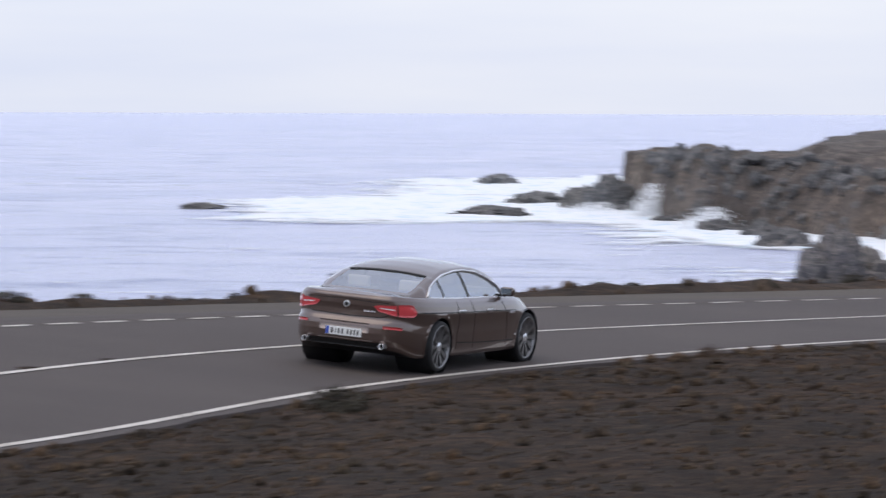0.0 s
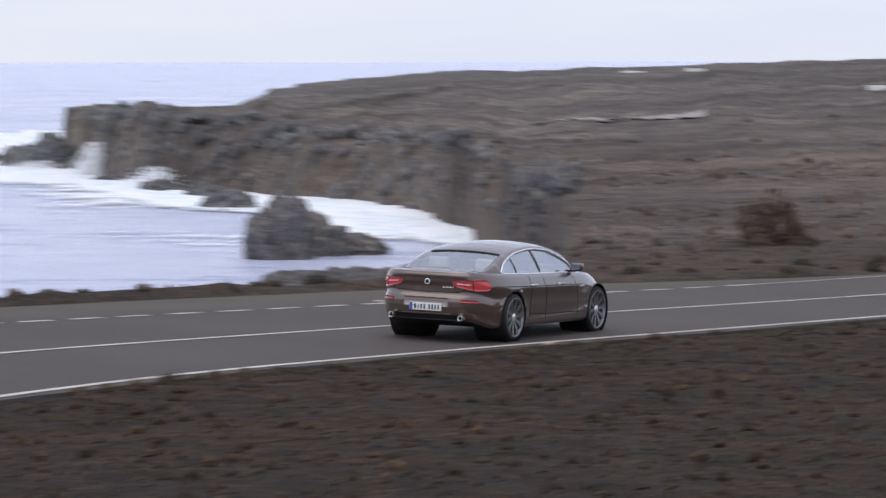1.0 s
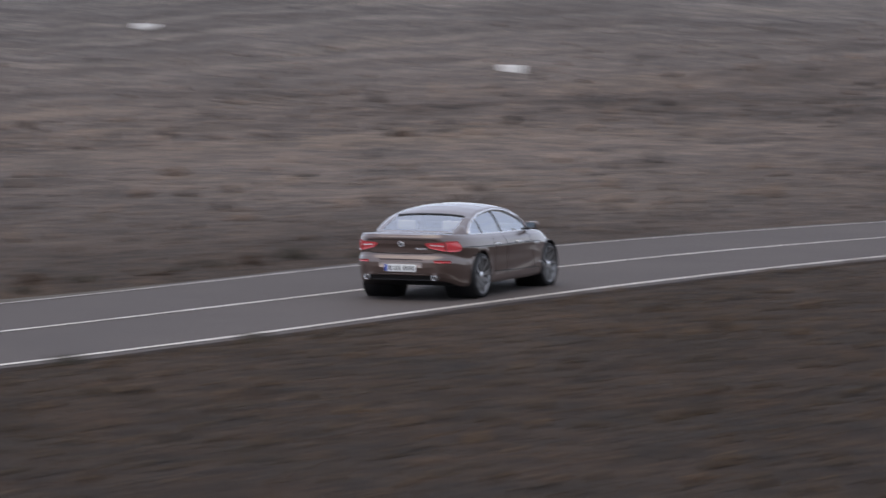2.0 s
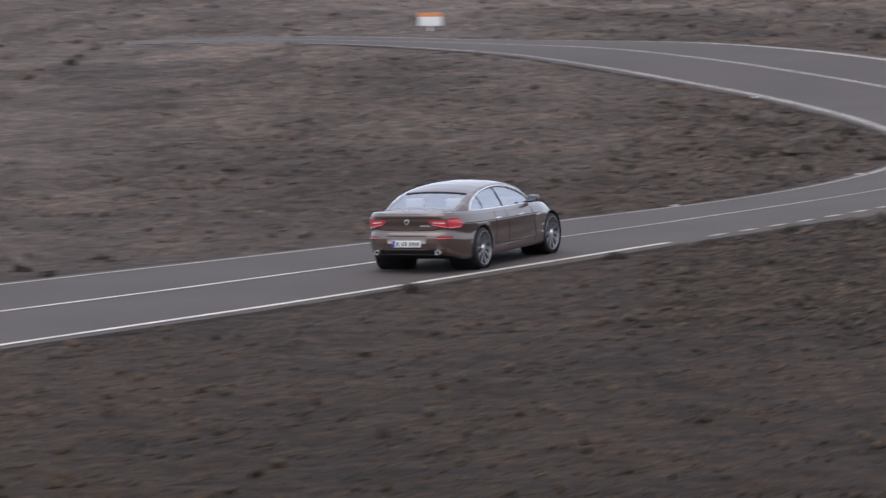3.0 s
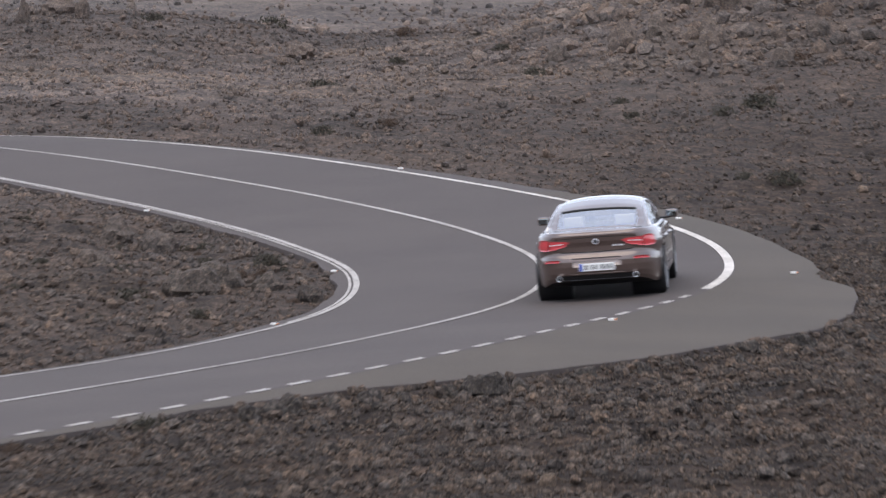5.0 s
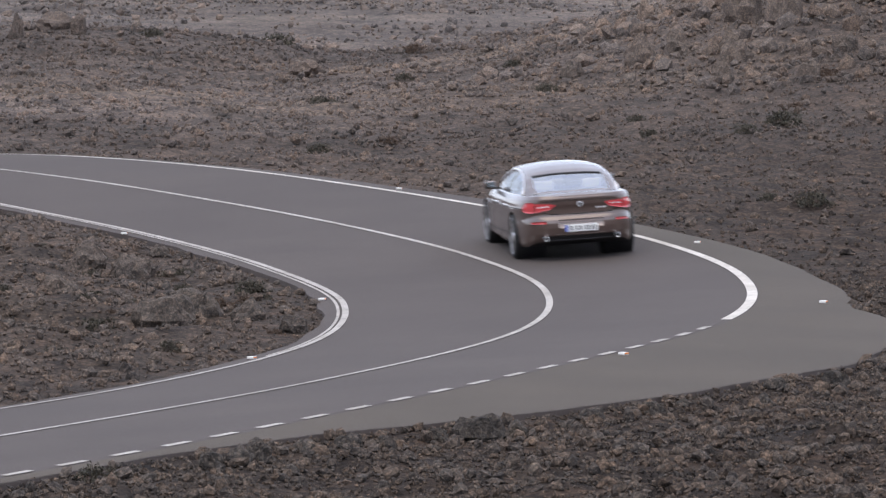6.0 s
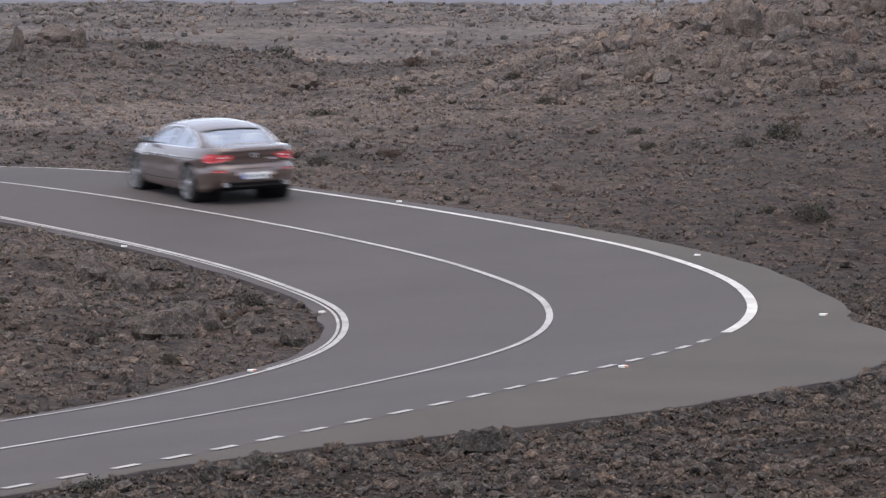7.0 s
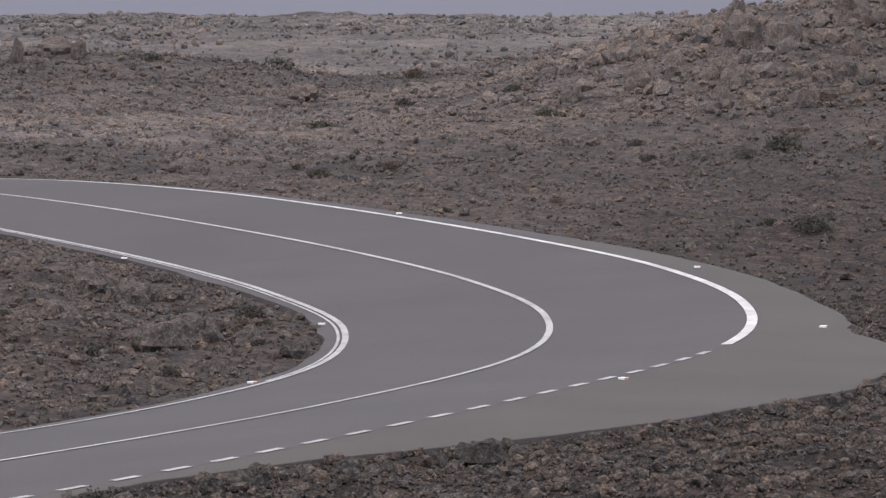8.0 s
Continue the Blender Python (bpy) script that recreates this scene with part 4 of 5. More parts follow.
def loose_stones():
    rng = np.random.default_rng(7)
    sizes = lambda n, lo, power, top: np.minimum(lo * (1 - rng.random(n)) ** (-power), top)
    def soft_box(x, y, x0, x1, y0, y1, soft):
        edge = np.minimum.reduce([x - x0, x1 - x, y - y0, y1 - y]) / soft
        return rng.random(len(x)) < np.clip(edge, 0, 1)

    near = lambda s, u, out, x, y: (u > 0) & (out > 0.05) & (out < 48)
    x, y, o = stones_in(rng, 127000, -9, 10, 38, 86, lambda s, u, out, x, y: near(s, u, out, x, y) & soft_box(x, y, -9, 10, 38, 86, 5) & (rng.random(len(x)) < np.clip((y - 30) / 25, 0.3, 1)) & (np.abs(x) < 3.2 + 0.055 * y))
    scatter("lava_stones", x, y, sizes(len(x), 0.021, 0.34, 0.095), "loose dark lava stones on the near bank", "stones", rng)
    s, u = rng.uniform(-30, 108, 31000), 0.1 + 30 * rng.random(31000) ** 1.3
    p = on_road(s, np.interp(s, ARC, EDGE_R) + u)
    scatter("lava_stones", p[:, 0], p[:, 1], sizes(len(s), 0.027, 0.32, 0.10), "dark lava gravel beside the straight", "stones", rng)
    x, y, o = stones_in(rng, 52000, -22, 1, 58, 112, lambda s, u, out, x, y: (u < 0) & (out > 0.05) & soft_box(x, y, -22, 1, 58, 112, 6) & (rng.random(len(x)) < 0.35 + 0.65 * (x > -8)))
    scatter("lava_stones", x, y, sizes(len(x), 0.027, 0.34, 0.10), "loose lava stones inside the bend", "stones", rng)
    x, y, o = stones_in(rng, 128000, -30, 26, 78, 235, lambda s, u, out, x, y: (u > 0) & (out > 0.05) & (rng.random(len(x)) < np.clip((5 + 0.085 * y - np.abs(x)) / 3, 0.22 * (x < 0), 1)) & (rng.random(len(x)) < np.clip((245 - y) / 75, 0.1, 1)))
    scatter("lava_stones", x, y, sizes(len(x), 0.034, 0.33, 0.13) * (0.50 + y / 300), "brown lava stones over the hillside", "stones", rng, 0.085)
    s, u = rng.uniform(-30, 90, 6000), rng.uniform(0.2, 30, 6000)
    p = on_road(s, -np.interp(s, ARC, EDGE_L) - u)
    scatter("lava_stones", p[:, 0], p[:, 1], sizes(len(s), 0.04, 0.38, 0.22), "dark lava gravel on the seaward verge", "stones", rng)
    th, r = np.radians(rng.uniform(3, 18, 3500)), 165 + 270 * rng.random(3500) ** 1.4
    x, y = -4 - r * np.sin(th), -80 + r * np.cos(th)
    k = (x < -24) & (ground_height(x, y) > SEA)
    scatter("lava_stones", x[k], y[k], sizes(int(k.sum()), 0.08, 0.34, 0.26), "rough blocks of lava on the plain towards the coast", "stones", rng, 0.12)
    x, y = rng.uniform(-38, 30, 24000), 225 + 150 * rng.random(24000) ** 1.25
    k = rng.random(24000) < 0.5 + 1.3 * fbm(x / 9, y / 16, 3, 71)
    scatter("lava_stones", x[k], y[k], sizes(int(k.sum()), 0.07, 0.38, 0.26), "dark blocks and scrub over the far slope", "stones", rng, 0.17)
    # the block field of the right-hand hill
    x, y = rng.uniform(0, 17, 2600), rng.uniform(136, 178, 2600)
    k = (rng.random(2600) < np.clip((x - 0.5) / 4, 0, 1)) & (y > 133 + 1.2 * np.maximum(10 - x, 0))
    scatter("lava_blocks", x[k], y[k], sizes(int(k.sum()), 0.085, 0.36, 0.30), "tumbled blocks of lava over the hill", "stones", rng, 0.16)


loose_stones()


def boulder_mesh(seed, size):
    bm = bmesh.new()
    bmesh.ops.create_icosphere(bm, subdivisions=3, radius=1)
    off = Vector((seed * 7.3, seed * 3.1, seed * 5.7))
    for v in bm.verts:
        n = v.co.normalized()
        k = 1 + 0.42 * noise.noise(n * 1.3 + off) + 0.28 * noise.noise(n * 3.1 + off) + 0.15 * noise.noise(n * 7 + off)
        v.co = n * k * size
        v.co.z *= 0.78
    me = bpy.data.meshes.new("boulder")
    bm.to_mesh(me)
    bm.free()
    me.materials.append(M_BOULDER)
    return me


BOULDERS = [boulder_mesh(k, 1.0) for k in range(6)]


def put_boulder(x, y, size, k, label="rough dark lava boulder on the clinker", name="boulder", tall=1.08, slim=0.92):
    z = float(ground_height(np.array([x]), np.array([y]))[0])
    ob = new(name, BOULDERS[k % 6])
    ob.matrix_basis = Matrix.Translation((x, y, z + 0.14 * size)) @ pose(0, 0, 0, 0, 0, 57 * k) @ Matrix.Diagonal((size * slim, size * slim * 0.85, size * tall, 1))
    return tagged(ob, label, "boulder", "boulders on the lava")


def boulders():
    rng = np.random.default_rng(21)
    k = 0
    # along the crest of the near bank
    for s in np.arange(92.5, 106, 0.62):
        e = float(np.interp(s, ARC, EDGE_R))
        p = on_road(s + rng.uniform(-0.25, 0.25), e + rng.uniform(0.35, 1.0))
        put_boulder(p[0], p[1], rng.uniform(0.07, 0.19), k)
        k += 1
    p = on_road(96.9, float(np.interp(96.9, ARC, EDGE_R)) + 0.6)
    put_boulder(p[0], p[1], 0.30, k, "large grey lava boulder on the crest of the bank")
    # inside the bend
    for x, y, size in ((-3.9, 79.3, 0.27), (-4.9, 88.6, 0.25), (-3.6, 81.7, 0.24), (-2.8, 81.2, 0.18), (-5.6, 88.9, 0.20), (-2.1, 79.4, 0.16), (-4.6, 91.6, 0.10), (-3.2, 87.6, 0.10), (-5.7, 83.2, 0.20)):
        put_boulder(x, y, size * 1.65, k, "grey lava boulder inside the bend")
        k += 1
    # pinnacles and blocks of the right-hand hill
    for x, y, size in ((5.2, 150, 0.7), (6.3, 152, 0.6), (8.4, 158, 1.0), (9.3, 154, 0.8), (7.6, 147, 0.7), (11.5, 160, 0.9), (12.4, 156, 0.8), (6.9, 140, 0.5), (10.4, 146, 0.6), (9.0, 139, 0.5), (3.4, 148, 0.5), (13.2, 150, 0.6)):
        put_boulder(x, y, size, k, "craggy block of lava on the hill", "boulder", 1.15, 0.62)
        k += 1
    for x, y, size, tall, slim in ((-13.65, 181, 0.50, 1.6, 0.5), (-12.8, 187.1, 0.60, 0.9, 1.0), (-11.9, 184.6, 0.45, 1.5, 0.55), (-4.13, 169.4, 0.55, 0.85, 1.0), (8.69, 166.8, 0.55, 1.6, 0.5), (6.23, 174.9, 0.5, 1.4, 0.5), (7.56, 149.3, 0.5, 1.2, 0.6)):
        put_boulder(x, y, size, k, "dark pinnacle of lava on the crest", "boulder", tall, slim)
        k += 1
    for _ in range(18):
        y = rng.uniform(112, 210)
        put_boulder(rng.uniform(-0.075, 0.08) * y, y, rng.uniform(0.12, 0.26), k, "brown lava boulder on the hillside")
        k += 1


boulders()


def leaf_material(name, a, b_):
    m, n, l, b = material(name, 0.8)
    g = n.new("ShaderNodeNewGeometry")
    l.new(ramp_node(n, l, g.outputs["Random Per Island"], (0.0, a), (1.0, b_)), b.inputs["Base Color"])
    return m


M_SHRUB = leaf_material("dry_shrub", (0.030, 0.030, 0.022), (0.085, 0.070, 0.048))
M_SHRUB2 = leaf_material("rusty_shrub", (0.050, 0.032, 0.022), (0.115, 0.072, 0.046))
M_TWIG = plain("twig", (0.06, 0.045, 0.035), 0.9)


def shrub(rng, size, mat):
    """A cushion of twigs with many small leaves."""
    root = new("shrub")
    v, f = [], []
    for k in range(26):
        a, e = rng.uniform(0, 2 * math.pi), rng.uniform(0.25, 1.5)
        d = np.array([math.cos(a) * math.cos(e), math.sin(a) * math.cos(e), math.sin(e)]) * size * rng.uniform(0.6, 0.95)
        side = np.cross(d, (0.3, 0.2, 1.0))
        side = side / np.linalg.norm(side) * size * 0.018
        b = len(v)
        v += [-side, side, d + side * 0.3, d - side * 0.3]
        f.append((b, b + 1, b + 2, b + 3))
    mesh_object("twigs", np.array(v), f, M_TWIG, root)
    n = 900
    a, e = rng.uniform(0, 2 * math.pi, n), np.arcsin(rng.uniform(0.0, 1.0, n))
    r = size * rng.uniform(0.55, 1.0, n) ** 0.6 * (0.82 + 0.3 * np.sin(a * 3 + size * 9) * np.cos(e * 4))
    c = np.stack([np.cos(a) * np.cos(e) * r * 1.15, np.sin(a) * np.cos(e) * r * 1.15, np.sin(e) * r * 0.85], 1)
    d1, d2 = rng.normal(size=(n, 3)), rng.normal(size=(n, 3))
    d1 *= (size * 0.075 / np.linalg.norm(d1, axis=1))[:, None]
    d2 *= (size * 0.045 / np.linalg.norm(d2, axis=1))[:, None]
    lv = np.stack([c - d1, c + d2, c + d1, c - d2], 1).reshape(-1, 3)
    mesh_object("foliage", lv, np.arange(4 * n).reshape(-1, 4), mat, root)
    return root


def shrubs():
    rng = np.random.default_rng(33)
    kinds = [shrub(rng, 0.5, M_SHRUB), shrub(rng, 0.42, M_SHRUB2), shrub(rng, 0.6, M_SHRUB)]
    used = [False] * 3
    spots = [(-4.3, 170, 1.0), (-1.2, 150, 0.75), (-3.0, 140, 0.8), (2.6, 142, 0.7), (8.2, 132, 0.8), (7.6, 126, 0.8), (4.4, 128, 0.5), (-1.0, 186, 0.9), (-9.5, 185, 0.8), (6.5, 121, 0.6), (-3.3, 83.0, 0.7), (-2.9, 85.6, 0.5), (-4.8, 78.5, 0.6), (9.5, 140, 0.9), (-6, 205, 1.2), (2, 160, 0.6), (-33.75, 29.2, 1.85), (-31.15, -23.75, 0.72), (-31.0, -23.9, 0.5), (-1.14, 121, 0.6), (-2.57, 117.5, 0.5), (4.59, 125.4, 0.5), (2.17, 108, 0.4), (6.48, 98.8, 0.6), (5.75, 99.8, 0.42), (-0.93, 189.5, 0.9), (-1.09, 158, 0.45)]
    for s in np.arange(-22, 62, 1.15):
        p = on_road(s, -float(np.interp(s, ARC, EDGE_L)) - rng.uniform(0.5, 1.7))
        spots.append((p[0], p[1], rng.uniform(0.22, 0.52) if rng.random() < 0.88 else 0.62))
    for s, u, size in ((22, -7.6, 0.8), (14, -7.6, 0.6),):
        p = on_road(s, u)
        spots.append((p[0], p[1], size))
    for s in (15.2, 36.5, 41, 64, 79, 85.5, 88.5, 91):
        p = on_road(s, float(np.interp(s, ARC, EDGE_R)) + rng.uniform(0.2, 0.5))
        spots.append((p[0], p[1], rng.uniform(0.4, 0.65)))
    for _ in range(42):
        s = rng.uniform(98, 132)
        p = on_road(s, -float(np.interp(s, ARC, EDGE_L)) - rng.uniform(0.4, 5.0))
        spots.append((p[0], p[1], rng.uniform(0.14, 0.36)))
    for k, (x, y, size) in enumerate(spots):
        z = float(ground_height(np.array([x]), np.array([y]))[0]) - 0.03
        i = k % 3
        m = Matrix.Translation((x, y, z)) @ pose(0, 0, 0, 0, 0, 71 * k)
        if used[i]:
            ob = copy_thing(kinds[i], m)
        else:
            ob, used[i] = kinds[i], True
            ob.matrix_basis = m
        ob.scale = (size, size, size * (1.6 if size > 1.5 else 1.0))
        tagged(ob, "dry grey-brown cushion shrub rooted in lava" if i != 1 else "rusty dry cushion shrub rooted in lava", "shrub", "dry shrubs")


shrubs()

M_STUD = plain("stud_white", (0.82, 0.80, 0.76), 0.5)
M_AMBER = plain("stud_amber", (0.75, 0.28, 0.10), 0.4)


def studs():
    """Raised reflector studs beside the edge lines."""
    first = None
    for s, u in ((98.2, -1.07), (107.7, -1.07), (118.4, -1.10), (131.6, -1.10), (104.6, 1.08), (113.2, 1.35), (123.6, 1.20), (135.2, 1.12), (26.0, 1.09), (31.5, -1.08)):
        p = on_road(s, u * float(np.interp(s, ARC, LINE[:, 4])), 0.018)
        d = on_road(s + 0.3, 0) - on_road(s, 0)
        m = pose(*p, 0, 0, math.degrees(math.atan2(d[1], d[0])) + 70)
        if first is None:
            first = new("road_stud")
            box = lambda name, size, at, mat: box_part(name, size, at, mat, first, "", 0.008)
            box("stud_base", (0.10, 0.09, 0.032), (0, 0, 0), M_STUD)
            box("stud_reflector", (0.012, 0.075, 0.020), (-0.052, 0, 0.004), M_AMBER)
            first.matrix_basis = m
            ob = first
        else:
            ob = copy_thing(first, m)
        tagged(ob, "small white road stud with an amber reflector", "road stud", "road studs")


# bluish grey of distance haze, held in the base colour
M_FAR_HAZED = plain("hazed_far_slope", (0.155, 0.150, 0.170), 1.0)


def far_things():
    board = new("marker_board")
    box_part("post", (0.06, 0.06, 1.1), (0, 0, 0.55), M_STUD, board, "", 0.01)
    box_part("panel", (0.68, 0.05, 0.28), (0, -0.04, 0.89), M_STUD, board, "white panel", 0.01)
    box_part("band", (0.68, 0.05, 0.12), (0, -0.042, 1.095), M_AMBER, board, "orange band", 0.01)
    x, y = -16.0, 124.0
    board.matrix_basis = pose(x, y, 1.25 - 0.70)
    tagged(board, "small white and orange roadside marker board", "sign")
    # pale masonry and a dusty track on the far slopes
    for th, r, width in ((16.4, 700, 2.6), (15.76, 720, 2.4), (13.93, 460, 1.8), (10.3, 300, 1.1)):
        a = radians(th)
        x, y = -4 - r * math.sin(a), -80 + r * math.cos(a)
        wall = box_part("low_wall", (width, 0.5, 0.42), (0, 0, 0.16), M_STUD, None, "", 0.05)
        wall.matrix_basis = pose(x, y, float(ground_height(np.array([x]), np.array([y]))[0]), 0, 0, th)
        tagged(wall, "low whitewashed wall far off on the slope", "wall", "walls on the slope")
    a = np.radians(np.linspace(15.7, 17.45, 40))
    r = np.linspace(405, 430, 40)
    rows = [np.stack([-4 - (r + w) * np.sin(a), -80 + (r + w) * np.cos(a)], 1) for w in (0, 4, 8)]
    v = np.stack(rows, 1).reshape(-1, 2)
    v = np.column_stack([v, ground_height(v[:, 0], v[:, 1]) + 0.25])
    track = mesh_object("track", v, grid_faces(40, 3), asphalt_material("pale_dust", (0.30, 0.27, 0.24), (0.36, 0.33, 0.30)))
    tagged(track, "pale dusty track across the far slope", "track", kind="structure")
    # a mountain in the distance, its haze put into the flat grey
    n = 120
    x = np.linspace(-190, 260, n)
    crest = 30 + 22 * smooth(-60, 220, x) + 9 * fbm(x / 40, x * 0, 5, 77)
    rows = [np.stack([x, np.full(n, yy), -10 + crest * k], 1) for yy, k in ((1250, 0.0), (1330, 0.45), (1450, 0.8), (1560, 1.0), (1800, 0.6))]
    hill = mesh_object("backdrop", np.vstack(rows), grid_faces(5, n)[:, ::-1], M_FAR_HAZED, None, True)
    tagged(hill, "haze-grey mountain slope far in the distance", "mountain", kind="structure")


studs()
far_things()


# ---- the bay: skerries, surf ----
def crag_mesh(seed):
    """A broken lava stack: stepped, sharp and uneven."""
    bm = bmesh.new()
    bmesh.ops.create_icosphere(bm, subdivisions=4, radius=1)
    off = Vector((seed * 5.3, seed * 9.1, seed * 2.7))
    for v in bm.verts:
        n = v.co.normalized()
        k = 1 + 0.40 * noise.noise(n * 1.6 + off) + 0.30 * abs(noise.noise(n * 3.7 + off)) + 0.20 * noise.noise(n * 8 + off) + 0.10 * noise.noise(n * 17 + off)
        p = n * k
        p.z = p.z * 0.62 + 0.38 * round(p.z * 4) / 4
        v.co = p
    me = bpy.data.meshes.new("crag")
    bm.to_mesh(me)
    bm.free()
    me.materials.append(M_CLIFF)
    return me


def skerries():
    """Dark rocks standing in the water: bearing to the left, distance, half width, height."""
    crags = [crag_mesh(k) for k in range(5)]
    for k, (th, r, size, tall) in enumerate(((20.02, 268, 1.6, 2.75), (19.70, 272, 1.5, 1.9), (19.25, 274, 1.3, 0.85), (18.45, 224, 3.0, 1.15), (20.55, 352, 1.6, 1.25), (17.75, 222, 2.8, 1.2), (19.2, 226, 2.8, 1.05), (19.8, 222, 2.4, 1.0), (22.30, 468, 2.3, 2.6), (22.62, 478, 1.7, 1.9), (23.00, 500, 3.2, 1.1), (23.45, 627, 2.4, 1.1), (23.55, 445, 2.9, 0.8), (26.5, 480, 1.7, 0.45), (21.75, 425, 1.3, 0.6), (21.2, 392, 1.8, 0.9), (20.75, 380, 1.5, 0.8))):
        a = radians(th)
        ob = new("sea_rock", crags[k % 5])
        ob.matrix_basis = Matrix.Translation((-4 - r * math.sin(a), -80 + r * math.cos(a), SEA)) @ pose(0, 0, 0, 0, 0, th) @ Matrix.Diagonal((size, size, tall, 1)) @ pose(0, 0, 0, 0, 0, 63 * k)
        tagged(ob, "dark jagged lava rock awash in the surf", "rock", "rocks in the bay")


skerries()


def headland_rocks():
    """Broken blocks piled along the foot and face of the headland."""
    rng = np.random.default_rng(81)
    th = np.r_[rng.uniform(17.2, 21.9, 950), rng.uniform(20.4, 21.95, 260)]
    r = shore_at(th) + rng.uniform(-10, 24, len(th))
    x, y = -4 - r * np.sin(np.radians(th)), -80 + r * np.cos(np.radians(th))
    v, f = stone_batch(x, y, rng.uniform(0.35, 1.0, len(th)) ** 2.2 * 0.75, ICO_V, ICO_F, rng)
    ob = mesh_object("headland_rocks", v, f, M_CLIFF)
    tagged(ob, "dark broken lava blocks along the headland cliff", "rocks", kind="stuff")


headland_rocks()


SURF = []


def surf():
    th = np.arange(17.5, 28.5, 0.025)
    r = 235 * 1.0032 ** np.arange(0, 340)
    rr, tt = np.meshgrid(r, th, indexing="ij")
    a = np.radians(tt)
    x, y = -4 - rr * np.sin(a), -80 + rr * np.cos(a)
    m = 1.15 * smooth(408, 442, rr) * smooth(560, 510, rr) * smooth(26.9, 25.2, tt)
    m = m + 0.95 * smooth(520, 560, rr) * smooth(720, 640, rr) * smooth(25.6, 23.6, tt) + 0.6 * np.exp(-((rr - 900) / 14) ** 2) * smooth(23.6, 23.0, tt)
    m = m + 0.9 * smooth(60, 10, shore_at(tt) - rr) * (tt < 22.6) + 0.75 * smooth(340, 378, rr) * smooth(480, 440, rr) * smooth(23.0, 21.7, tt)
    m = m + 0.9 * smooth(20.3, 19.5, tt) * smooth(285, 315, rr) + 0.35 * np.exp(-((rr - 300) / 20) ** 2) * smooth(21.5, 20.5, tt)
    m = m + 0.55 * fbm(x / 9, y / 5, 5, 60) + 0.35 * fbm(x / 2.5, y / 2.0, 3, 66)
    keep = (m > 0.22).ravel()
    z = SEA + 0.05 + 0.4 * np.clip(m - 0.30, 0, 0.7) * (0.6 + fbm(x / 3, y / 3, 3, 61))
    dens = np.clip((m - 0.22) * 2.0, 0, 1.4).ravel()
    v = np.stack([x.ravel(), y.ravel(), z.ravel()], 1)
    f = grid_faces(len(r), len(th))[:, ::-1]
    f = f[keep[f].all(1)]
    at = tt.ravel()[f[:, 0]]
    for lo, hi in ((17.0, 20.6), (20.6, 23.6), (23.6, 29.0)):
        used, idx = np.unique(f[(at >= lo) & (at < hi)], return_inverse=True)
        ob = mesh_object("surf", v[used], idx.reshape(-1, 4), M_FOAM, None, True)
        ob.data.attributes.new("foam", "FLOAT", "POINT").data.foreach_set("value", dens[used].astype(np.float32))
        SURF.append(tagged(ob, "white foaming surf along the rocks of the bay", "surf", kind="stuff"))


surf()


def spray():
    """Plumes of spray where the swell breaks on the rocks: many small drops thrown up."""
    rng = np.random.default_rng(90)
    for th, r, wide, high, n in ((21.93, 444, 0.9, 2.7, 2200), (21.35, 398, 1.1, 1.7, 1700), (22.55, 462, 1.6, 0.9, 900)):
        a = radians(th)
        h = rng.random(n) ** 1.5
        side = rng.normal(size=n) * wide * (1 - 0.6 * h) + 0.5 * h * wide
        deep = rng.normal(size=n) * 0.6
        x = -4 - (r + deep) * math.sin(a) + side * math.cos(a)
        y = -80 + (r + deep) * math.cos(a) + side * math.sin(a)
        size = rng.uniform(0.03, 0.11, n) * (1.1 - 0.7 * h)
        v = OCT_V[None] * size[:, None, None] + np.stack([x, y, SEA + 0.1 + h * high], 1)[:, None]
        f = OCT_F[None] + 6 * np.arange(n)[:, None, None]
        ob = mesh_object("spray", v.reshape(-1, 3), f.reshape(-1, 3), M_SPRAY)
        tagged(ob, "white spray thrown up against the rocks", "spray", kind="stuff")


spray()


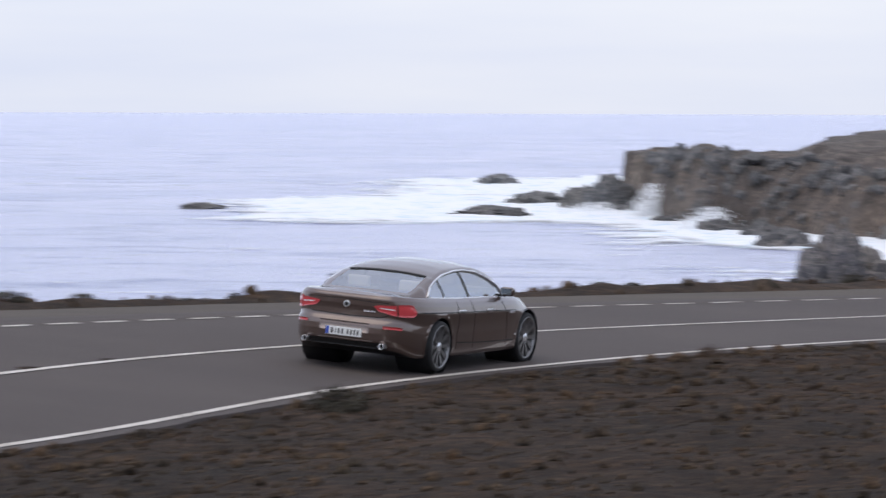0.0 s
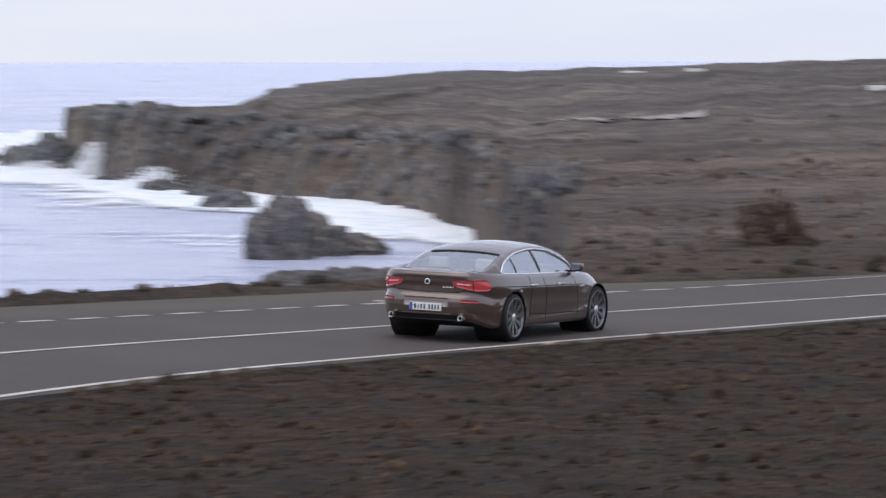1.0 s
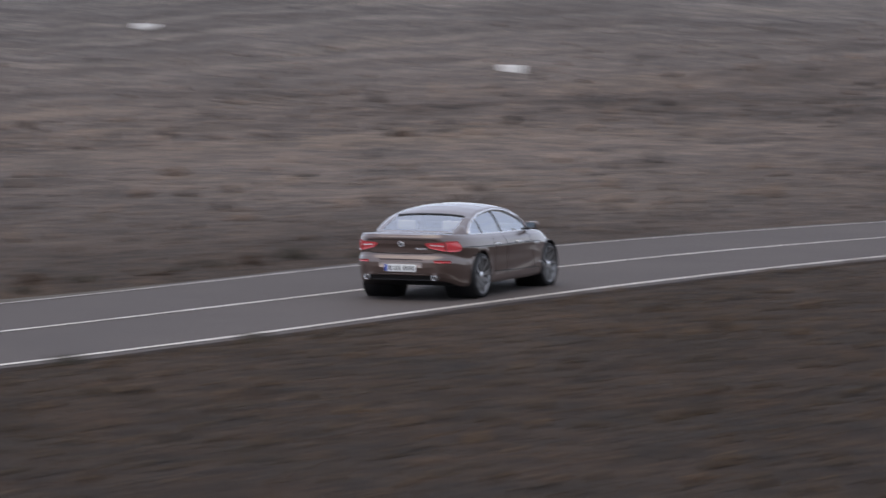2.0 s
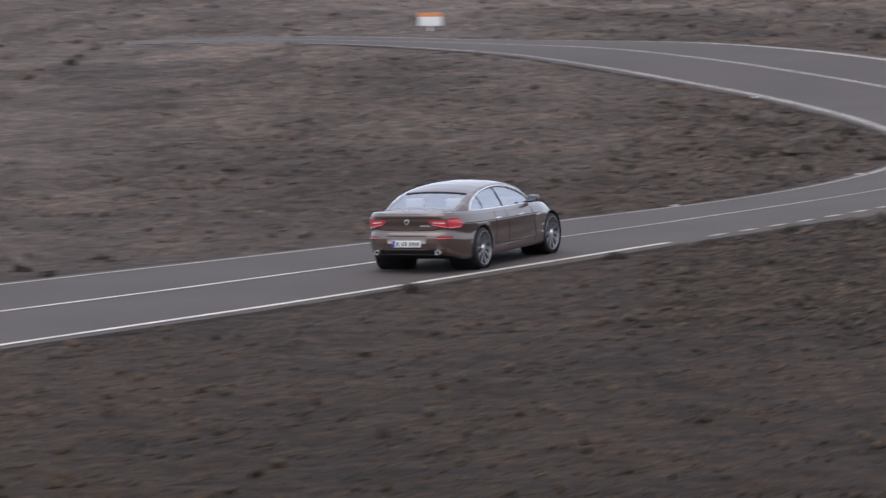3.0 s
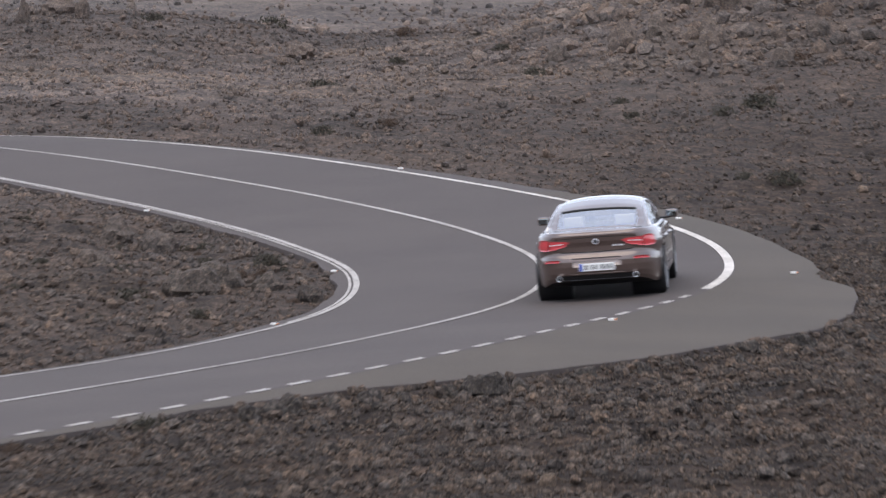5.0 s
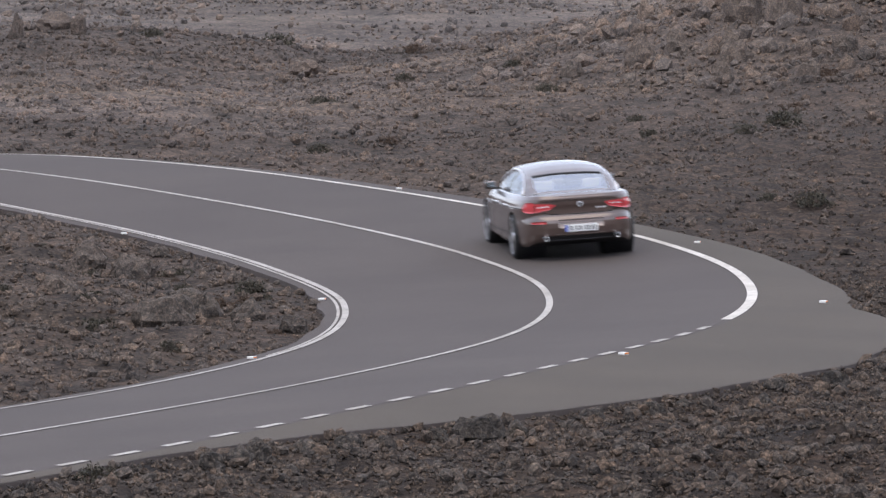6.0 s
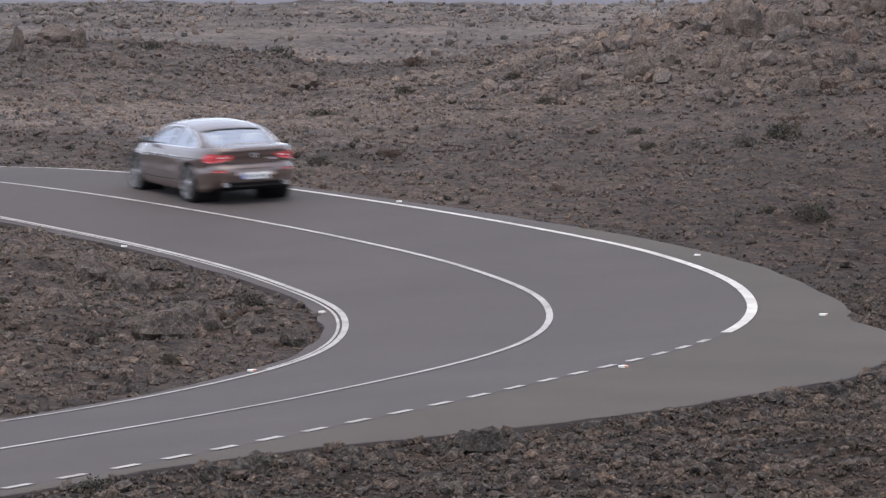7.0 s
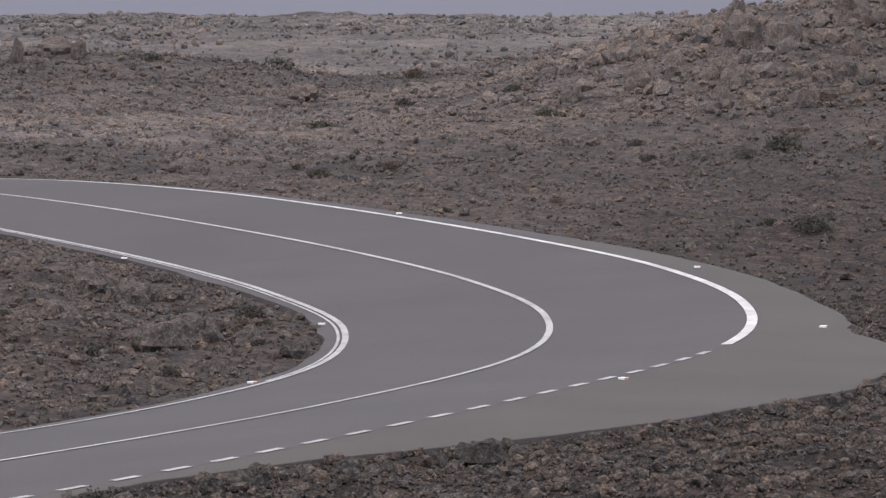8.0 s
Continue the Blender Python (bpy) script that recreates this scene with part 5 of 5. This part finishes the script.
# ---- the car's way: arc length along the road, over time ----
CAR_S = [(0.0, 8.65), (0.2, 12.0), (0.4, 15.4), (0.5, 17.15), (1.0, 25.97), (1.5, 34.32), (1.7, 38.95), (2.8, 78.7), (3.0, 82.8), (3.5, 89.68), (4.0, 97.3), (4.5, 103.95), (4.7, 106.4), (5.3, 113.4), (5.8, 120.1), (6.5, 129.6), (7.0, 137.6), (7.4, 144.0), (8.0, 153.6)]
CAR_U = [(0.0, 0.625), (0.4, 0.64), (1.0, 0.595), (1.5, 0.51), (1.7, 0.50), (2.8, 0.57), (3.5, 0.61), (4.0, 0.58), (4.7, 0.49), (5.8, 0.45), (6.5, 0.49), (8.0, 0.45)]
CAR_TURN = [(0.0, 4.0), (0.2, 5.2), (0.4, 6.2), (0.5, 6.7), (1.0, 8.8), (1.5, 8.4), (1.7, 7.0), (2.8, 9.8), (3.5, 13.2), (4.0, 12.0), (4.7, 7.5), (5.8, -7.5), (6.5, -8.7), (7.0, -10.0), (8.0, -10.0)]


def car_arc(t):
    tab = np.array(CAR_S)
    f = lambda q: np.interp(q, tab[:, 0], tab[:, 1])
    return float((f(max(t - 0.12, 0)) + f(min(t + 0.12, 8)) + 2 * f(t)) / 4) if 0.12 < t < 7.88 else float(f(t))


def car_pose(t):
    s = car_arc(t)
    u = np.interp(t, *np.array(CAR_U).T) * np.interp(s, ARC, LINE[:, 4])
    a, b = on_road(s, u, 0.012), on_road(s + 2.97, u, 0.012)
    d = b - a
    yaw = math.degrees(math.atan2(-d[0], d[1])) + float(np.interp(t, *np.array(CAR_TURN).T))
    pitch = math.degrees(math.atan2(d[2], math.hypot(d[0], d[1])))
    roll = math.degrees(math.atan(np.interp(s + 1.5, ARC, LINE[:, 3])))
    return pose(*a, pitch, roll, yaw)


def wheel_rows(x, y, z, turn):
    """Rolls with the road; spokes repeat every 36 degrees, so each step keeps its remainder."""
    rows, total, before = [], 0.0, car_arc(0)
    for k in range(0, 241):
        s = car_arc(k / 30)
        step = math.degrees((s - before) / WHEEL_R) % 36
        total, before = total + step, s
        rows.append((k / 30, pose(x, y, z, 0, 0, turn) @ pose(0, 0, 0, -total if turn == 0 else total)))
    return rows


def motions():
    for water, dx, dy in zip(SURF, (0.9, 0.5, -0.4), (-1.4, -0.9, -0.7)):
        walk(water, [(0.0, pose(0, 0, 0)), (2.5, pose(dx, dy, 0.05)), (5.0, pose(0.4 * dx, 0.4 * dy, 0.0)), (8.0, pose(dx, dy, 0.05))])
    walk(car, [(t / 10, car_pose(t / 10)) for t in range(81)])
    for wheel, place in zip(wheels, WHEEL_AT):
        walk(wheel, wheel_rows(*place))


motions()
